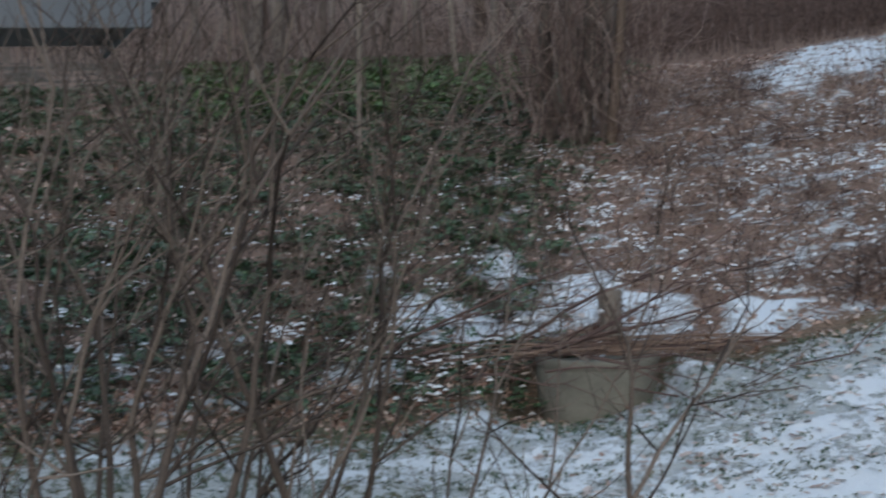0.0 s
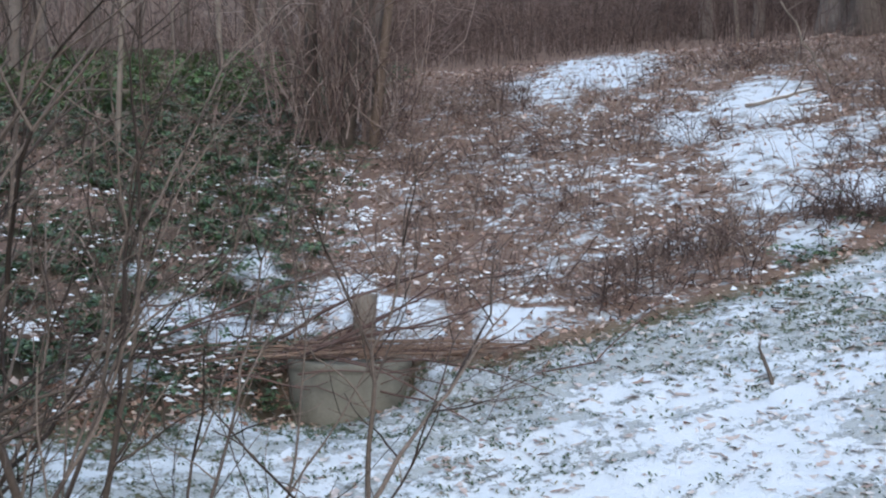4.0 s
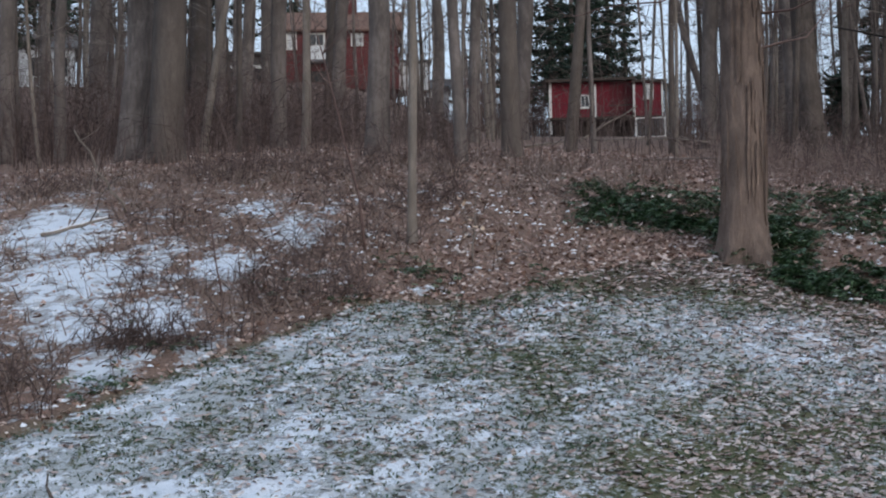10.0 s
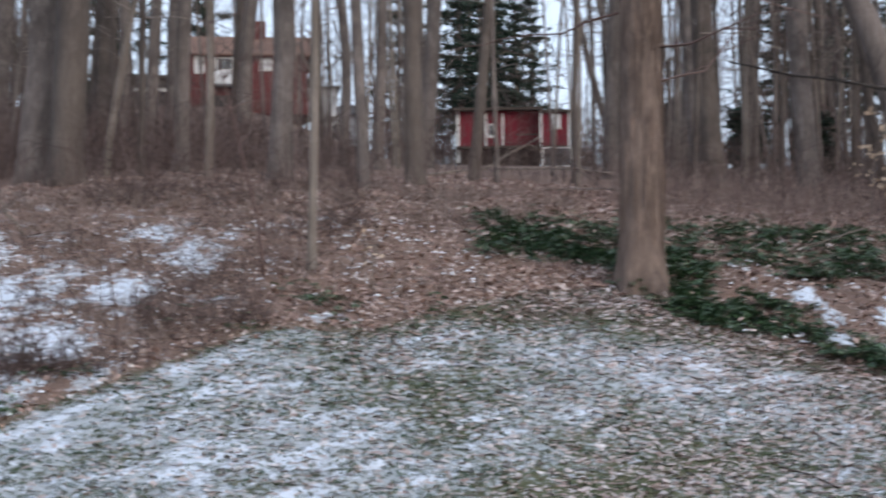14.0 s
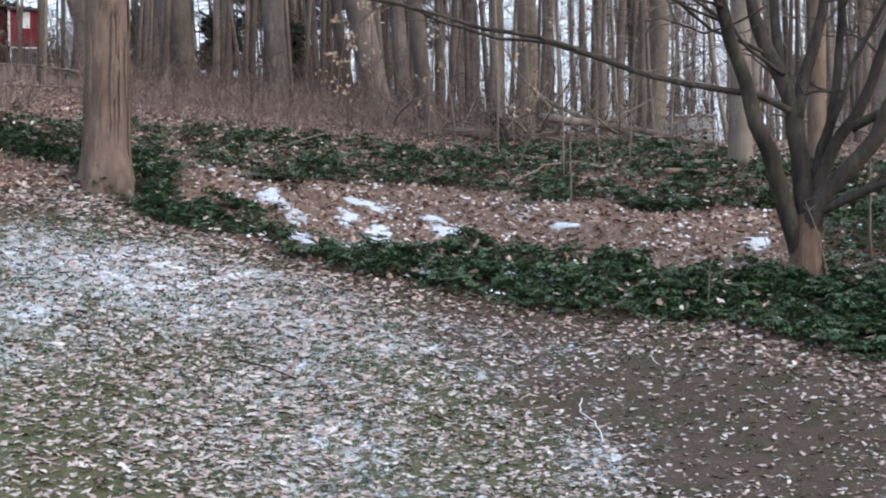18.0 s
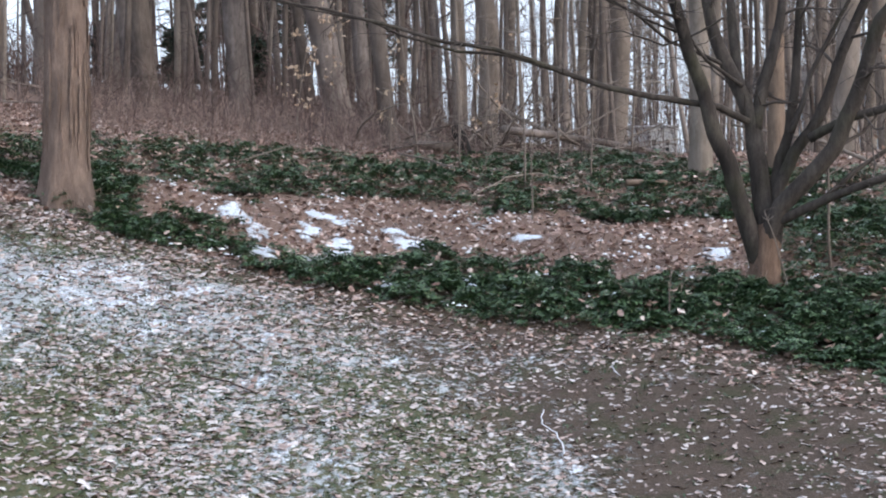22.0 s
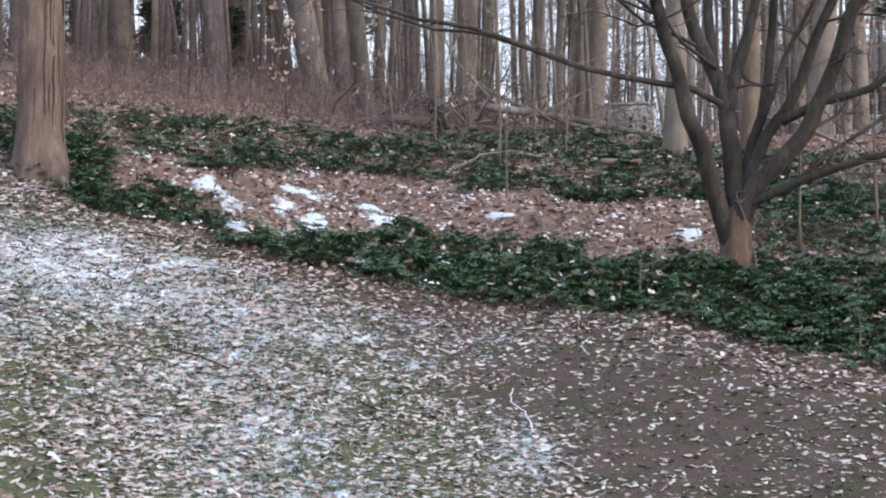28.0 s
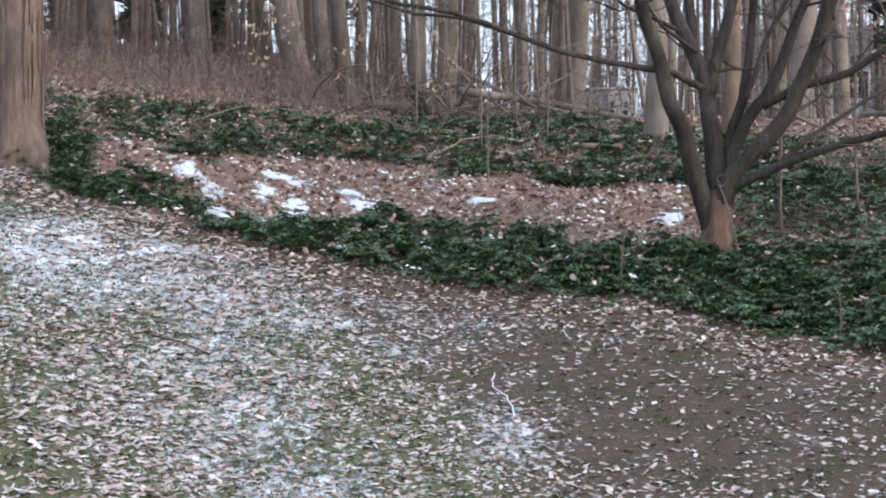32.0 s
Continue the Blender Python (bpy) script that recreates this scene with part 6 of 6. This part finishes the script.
def put_mat(length):
    """Blades pressed flat by frost."""
    def make(v, f, x, y, z, rng):
        for _ in range(3):
            a = rng.uniform(0, 6.283)
            ln, w = length * rng.uniform(0.5, 1.2), rng.uniform(0.003, 0.007)
            c, s = math.cos(a), math.sin(a)
            dx, dy = rng.gauss(0, 0.03), rng.gauss(0, 0.03)
            n0 = len(v)
            v.extend(((x + dx - s * w, y + dy + c * w, z - 0.004), (x + dx + s * w, y + dy - c * w, z - 0.004), (x + dx + c * ln * 0.5 + s * w, y + dy + s * ln * 0.5 - c * w, z + 0.014), (x + dx + c * ln * 0.5 - s * w, y + dy + s * ln * 0.5 + c * w, z + 0.014), (x + dx + c * ln, y + dy + s * ln, z + 0.008)))
            f.extend(((n0, n0 + 1, n0 + 2, n0 + 3), (n0 + 3, n0 + 2, n0 + 4)))
    return make


def put_rosette(size, lift):
    """A whorl of glossy leaves on a short stem."""
    def make(v, f, x, y, z, rng):
        h = z + lift * rng.uniform(0.6, 1.1) * (0.25 + 1.9 * smooth(0.35, 0.68, clumped(x, y, 3.4, 3)))
        tx, ty = rng.gauss(0, 0.22), rng.gauss(0, 0.22)
        a0 = rng.uniform(0, 6.283)
        for k in range(6):
            a = a0 + k * 1.047 + rng.gauss(0, 0.15)
            s = size * rng.uniform(0.7, 1.15)
            c, d = math.cos(a), math.sin(a)
            droop = rng.uniform(-0.1, 0.55)
            n0 = len(v)
            for u, w, q in ((0.1, 0, -0.02), (0.55, 0.25, 0.06), (1.0, 0, -droop * 0.6), (0.55, -0.25, 0.06)):
                px, py = (u * c - w * d) * s, (u * d + w * c) * s
                v.append((x + px, y + py, h + q * s + px * tx + py * ty))
            f.extend(((n0, n0 + 2, n0 + 1), (n0, n0 + 3, n0 + 2)))
    return make


def put_cane(height, arch, radius, sides_twigs=2):
    """A thin bare stem with a few side twigs."""
    def make(v, f, x, y, z, rng):
        t = Tubes()
        h = height * rng.uniform(0.45, 1.25)
        a = rng.uniform(0, 6.283)
        lean = rng.gauss(0, arch)
        pts = [Vector((x, y, z - 0.03))]
        d = Vector((math.cos(a) * lean * 0.6, math.sin(a) * lean * 0.6, 1)).normalized()
        for s in range(3):
            pts.append(pts[-1] + d * (h / 3))
            d = (d + Vector((math.cos(a) * lean * 0.5 + rng.gauss(0, 0.12), math.sin(a) * lean * 0.5 + rng.gauss(0, 0.12), -abs(lean) * 0.35))).normalized()
        r = radius * rng.uniform(0.6, 1.3)
        t.add(pts, taper(r, r * 0.4, 4), 3, False)
        for _ in range(sides_twigs):
            k = rng.randint(1, 3)
            e = Vector((rng.gauss(0, 1), rng.gauss(0, 1), rng.uniform(0.1, 1.0))).normalized() * h * rng.uniform(0.2, 0.45)
            t.add([pts[k], pts[k] + e * 0.5 + Vector((0, 0, 0.02)), pts[k] + e], [r * 0.6, r * 0.45, r * 0.2], 3, False)
        n0 = len(v)
        v.extend(t.v)
        f.extend(tuple(i + n0 for i in q) for q in t.f)
    return make


def clumped(x, y, s, z=0.0):
    return noise.noise((x * s, y * s, z)) * 0.5 + 0.5


def on_lawn(x, y, az, r):
    return 1.0 if r < along(LAWN_EDGE, az) else 0.0


strewn("lawn_leaves", "scattered flat tan oak leaves on frosty lawn", "leaves", LEAVES, 135000, 1, (-30, 47, 8.2, 16),
       lambda x, y, az, r: (0.1 + 0.22 * smooth(-12, 0, az) + 0.46 * smooth(6, 18, az)) * on_lawn(x, y, az, r) * (0.3 + 1.0 * clumped(x, y, 0.9)) * (1 - 0.62 * smooth(21 + 3.2 * (12.9 - r) - 2, 21 + 3.2 * (12.9 - r) + 4, az) * smooth(8.8, 9.8, r)), put_lawn_leaf)
strewn("edge_leaves", "drift of brown leaves along the lawn edge", "leaves", LITTER, 17000, 2, (-58, 8, 9.2, 16.5),
       lambda x, y, az, r: max(0.0, 1 - abs(r - along(LAWN_EDGE, az) - 0.15 - (0.7 if 0 < az < 12 else 0)) / (1.6 if 0 < az < 12 else 0.6)) * (0.4 + 0.8 * clumped(x, y, 1.3, 2)), put_leaf(0.085, 0.4))
strewn("fringe_leaves", "pinkish leaves drifted against the groundcover", "leaves", BANK_LEAF, 34000, 22, (2, 46, 11, 17.5),
       lambda x, y, az, r: max(0.0, 1 - abs(r - along(LAWN_EDGE, az) + 0.3 - (0.2 if az < 14 else 0)) / (1.7 if az < 14 else 0.75)) * (0.4 + 0.8 * clumped(x, y, 1.3, 2)), put_leaf(0.085, 0.25))
strewn("edge_leaves", "dark brown leaves along the foot of the western bank", "leaves", LITTER, 9000, 35, (-58, -26, 9.5, 11.2),
       lambda x, y, az, r: max(0.0, 1 - abs(r - along(LAWN_EDGE, az) - 0.25) / 0.6) * (0.5 + 0.8 * clumped(x, y, 1.7, 2)), put_leaf(0.085, 0.5))


def litter_share(x, y, az, r):
    c = cover_near(x, y)
    return (1 - on_lawn(x, y, az, r)) * (1 - 0.85 * min(1, 1.6 * max(0, c[2]))) * (1 - 0.75 * c[1] * (az > 9) * (1 - 0.6 * smooth(16.8, 18.2, r)))


strewn("bank_leaves", "russet leaf litter lying between the weeds", "leaves", BANK_LEAF, 76000, 3, (-30, 12, 10.6, 25), lambda x, y, az, r: (0.5 + 0.45 * smooth(-5, 1, az)) * litter_share(x, y, az, r), put_leaf(0.085, 0.45))
strewn("bank_leaves", "pale russet leaves lying between ivy patches", "leaves", BANK_LEAF, 56000, 23, (9, 48, 11.5, 23), lambda x, y, az, r: 0.9 * litter_share(x, y, az, r), put_leaf(0.1, 0.4))
strewn("bank_leaves", "pinkish brown leaves on the western bank", "leaves", BANK_LEAF, 36000, 24, (-58, -27, 9.7, 24), lambda x, y, az, r: litter_share(x, y, az, r) * (0.25 + 0.7 * clumped(x, y, 0.8, 8) + 0.4 * smooth(41, 47, -az)), put_leaf(0.1, 0.4))
strewn("grass", "short winter grass blades poking through snow", "grass", GRASS, 110000, 4, (-57, 47, 8.0, 16),
       lambda x, y, az, r: on_lawn(x, y, az, r) * (1 - 0.45 * smooth(4, 12, az)) * (1 - 0.8 * cover_near(x, y)[3]) * clumped(x, y, 2.6, 7) * (1.0 - 0.85 * smooth(0.42, 0.6, cover_near(x, y)[2])), put_mat(0.055))


def ivy_share(x, y, az, r):
    i = cover_near(x, y)
    return max(0.0, i[1]) * (1 - 0.9 * min(1, 1.5 * i[2]))


strewn("groundcover", "dark glossy evergreen groundcover on the bank", "groundcover", IVY, 80000, 5, (5, 50, 11.4, 22.5), lambda x, y, az, r: ivy_share(x, y, az, r) * (0.25 + 1.3 * smooth(0.3, 0.65, clumped(x, y, 3.4, 3))) * (1 - 0.35 * smooth(16.8, 18.2, r)), put_rosette(0.058, 0.055))
strewn("groundcover", "dense low evergreen whorls bordering the lawn", "groundcover", IVY, 42000, 18, (9, 49, 11.5, 17.0), lambda x, y, az, r: ivy_share(x, y, az, r) * (0.35 + smooth(0.3, 0.6, clumped(x, y, 3.4, 3))), put_rosette(0.052, 0.065))
strewn("groundcover", "ivy and leaves covering the western bank", "groundcover", IVY, 76000, 6, (-60, -21, 9.7, 25), lambda x, y, az, r: ivy_share(x, y, az, r) * (0.2 + 1.1 * smooth(0.3, 0.7, clumped(x, y, 2.4, 3))), put_rosette(0.066, 0.075))
strewn("groundcover", "small dark evergreen clumps along the lawn edge", "groundcover", IVY, 9000, 17, (-12, 6, 11.6, 15.6), lambda x, y, az, r: (1 - on_lawn(x, y, az, r)) * (1 - smooth(1.0, 1.7, r - along(LAWN_EDGE, az))) * 0.5 * smooth(0.54, 0.75, clumped(x, y, 1.6, 21)), put_rosette(0.05, 0.06))
strewn("groundcover", "brighter green periwinkle high on the western bank", "groundcover", IVY_LIGHT, 13000, 7, (-41, -29, 19.5, 33), lambda x, y, az, r: 0.25 + 0.9 * clumped(x, y, 1.2, 6), put_rosette(0.095, 0.1))


def deep_in(x, y):
    return math.hypot(x, y) > 24


def brush_share(x, y, az, r):
    """Where the brown undergrowth stands."""
    edge = along(LAWN_EDGE, az)
    if r < edge + 0.3:
        return 0.0
    if az > 12:
        return 0.9 * smooth(19.5, 22.5, r)
    s = cover_near(x, y)[2]
    open_floor = smooth(-4, 0, az) * (1 - smooth(17, 20, r))
    return (1 - 0.7 * open_floor) * (0.25 + 0.75 * smooth(18, 22, r)) * (1 - 0.95 * min(1.0, max(0, s) * 2.2)) * (0.2 + 1.2 * smooth(0.38, 0.66, clumped(x, y, 1.3, 4)))


strewn("brushwood", "tall brown leafless undergrowth at the edge of the wood", "undergrowth", BRUSH, 11000, 8, (-44, 46, 19, 34), lambda x, y, az, r: brush_share(x, y, az, r) * (1.0 if az < 12 else 0.6 - 0.4 * smooth(26, 30, az)) * (smooth(23, 27, r) if az < -13 else 1.0) * (1.0 if az < 3 or az > 11 else 0.18 if deep_in(x, y) else 0.4), put_cane(1.0, 0.4, 0.006, 3))
strewn("weeds", "low tangle of brown weed stalks on the slope", "undergrowth", STALK, 19000, 9, (-34, 12, 11, 22), lambda x, y, az, r: brush_share(x, y, az, r) * 1.5, put_cane(0.3, 1.2, 0.004, 1))
strewn("dead_grass", "tufts of bleached dead grass on the slope", "grass", STRAW, 20000, 10, (-26, 11, 11, 20), lambda x, y, az, r: 1.7 * brush_share(x, y, az, r) * clumped(x, y, 1.6, 9), put_blade(0.22))
strewn("bank_stalks", "thin bare stalks and twigs on the western bank", "undergrowth", STALK, 2600, 11, (-60, -26, 10.6, 24), lambda x, y, az, r: 0.55 * (1 - on_lawn(x, y, az, r)), put_cane(0.6, 0.9, 0.0055, 3))
strewn("ivy_twigs", "thin grey twigs among the groundcover", "undergrowth", TWIG_GREY, 900, 12, (12, 47, 13, 24), lambda x, y, az, r: 0.6 * (1 - on_lawn(x, y, az, r)), put_cane(0.35, 0.9, 0.0035, 2))
strewn("far_brush", "hazy leafless brush deep in the wood", "undergrowth", TWIG_DARK, 3000, 13, (-60, 50, 32, 75), lambda x, y, az, r: 0.25 if 3 < az < 13 else 0.8, put_cane(0.8, 0.45, 0.009, 2))
strewn("thicket", "hazy leafless thicket filling the wood", "undergrowth", BRUSH, 2400, 14, (-60, 46, 36, 80), lambda x, y, az, r: 0.6 if az < -3 else 0.12 if az < 11.5 else 0.9, put_cane(4.6, 0.28, 0.014, 7))
strewn("brambles", "dark arching brambles in clumps on the slope", "undergrowth", BRUSH, 7000, 15, (-25, 3, 11.6, 21), lambda x, y, az, r: (1 - on_lawn(x, y, az, r)) * smooth(0.46, 0.64, clumped(x, y, 0.8, 31)) * (1 - 0.9 * min(1.0, 1.7 * max(0.0, cover_near(x, y)[2]))), put_cane(0.5, 1.3, 0.005, 3))
strewn("thicket", "dark leafless thicket at the edge of the wood", "undergrowth", BRUSH, 2600, 25, (-26, -1, 26, 40), lambda x, y, az, r: 0.65, put_cane(1.6, 0.45, 0.008, 5))
strewn("groundcover", "dark evergreen clumps at the foot of the bank", "groundcover", IVY, 5000, 26, (-59, -51.5, 10.1, 11.6), lambda x, y, az, r: smooth(0.3, 0.6, clumped(x, y, 1.4, 5)), put_rosette(0.08, 0.22))
strewn("caught_leaves", "tan leaves caught on the evergreen groundcover", "leaves", BANK_LEAF, 4500, 27, (9, 49, 11.8, 19), lambda x, y, az, r: 0.6 * ivy_share(x, y, az, r), lambda v, f, x, y, z, rng: leaf_at(v, f, (x, y, z + rng.uniform(0.05, 0.13)), rng, 0.075, 0.35))
strewn("thicket", "brown thicket on the hilltop behind the shed", "undergrowth", BRUSH, 700, 28, (3.2, 12.5, 99, 124), lambda x, y, az, r: 1.0, put_cane(4.2, 0.4, 0.035, 6))
strewn("brushwood", "low mauve brush above the evergreen groundcover", "undergrowth", STALK, 5500, 29, (12, 32, 18.3, 26), lambda x, y, az, r: smooth(-0.5, 1.2, r - along(EVERGREEN_TOP, az)) * (0.3 + 0.8 * clumped(x, y, 1.1, 33)) * (1 - 0.85 * smooth(24, 28, az)), put_cane(0.45, 0.9, 0.005, 3))
strewn("brambles", "dark bramble tangle along the lawn edge", "undergrowth", BRUSH, 5200, 34, (-18, 2, 11.0, 14.6), lambda x, y, az, r: smooth(0.1, 0.4, r - along(LAWN_EDGE, az)) * (1 - smooth(1.0, 1.6, r - along(LAWN_EDGE, az))) * (smooth(0.46, 0.6, clumped(x, y, 1.1, 36)) + (1 - smooth(-12.4, -11.4, az)) * 0.25), put_cane(0.42, 1.3, 0.0055, 4))


def put_snow(size, lift):
    """A small clod of snow caught on the plants: an uneven low dome."""
    def make(v, f, x, y, z, rng):
        n0, n = len(v), 6
        long, a0, h = size * rng.uniform(0.5, 1.4), radians(-bearing(x, y)[0]) + rng.gauss(0, 0.5), lift * rng.uniform(0.5, 1.0)
        thick = rng.uniform(0.004, 0.012)
        for k in range(n):
            t = 6.2832 * k / n
            q = long * rng.uniform(0.6, 1.1)
            px, py = q * math.cos(t), q * 0.55 * math.sin(t)
            v.append((x + px * math.cos(a0) - py * math.sin(a0), y + px * math.sin(a0) + py * math.cos(a0), z + h - 0.01))
        v.append((x + rng.gauss(0, 0.01), y + rng.gauss(0, 0.01), z + h + thick))
        f.extend((n0 + k, n0 + (k + 1) % n, n0 + n) for k in range(n))
    return make


def fleck_share(x, y, az, r):
    near = smooth(0.5, 0.75, clumped(x, y, 1.5, 41)) + 0.8 * smooth(0.55, 0.7, clumped(x, y, 4.0, 43))
    return (1 - on_lawn(x, y, az, r)) * near


strewn("snow_flecks", "small clods of snow caught on ivy and twigs", "snow", SNOW, 5200, 30, (-47, -26, 10.0, 16), lambda x, y, az, r: fleck_share(x, y, az, r) * (1 - 0.75 * smooth(11.2, 13, r)), put_snow(0.036, 0.07))
strewn("snow_flecks", "small clods of snow lying between weeds", "snow", SNOW, 6500, 31, (-30, 8, 11.0, 18), lambda x, y, az, r: fleck_share(x, y, az, r) * (1 - 0.3 * smooth(-10, 0, az)), put_snow(0.034, 0.015))
strewn("snow_flecks", "small clods of snow on evergreen and leaf litter", "snow", SNOW, 1300, 32, (16, 43, 12.3, 17.5), lambda x, y, az, r: fleck_share(x, y, az, r), put_snow(0.03, 0.05))
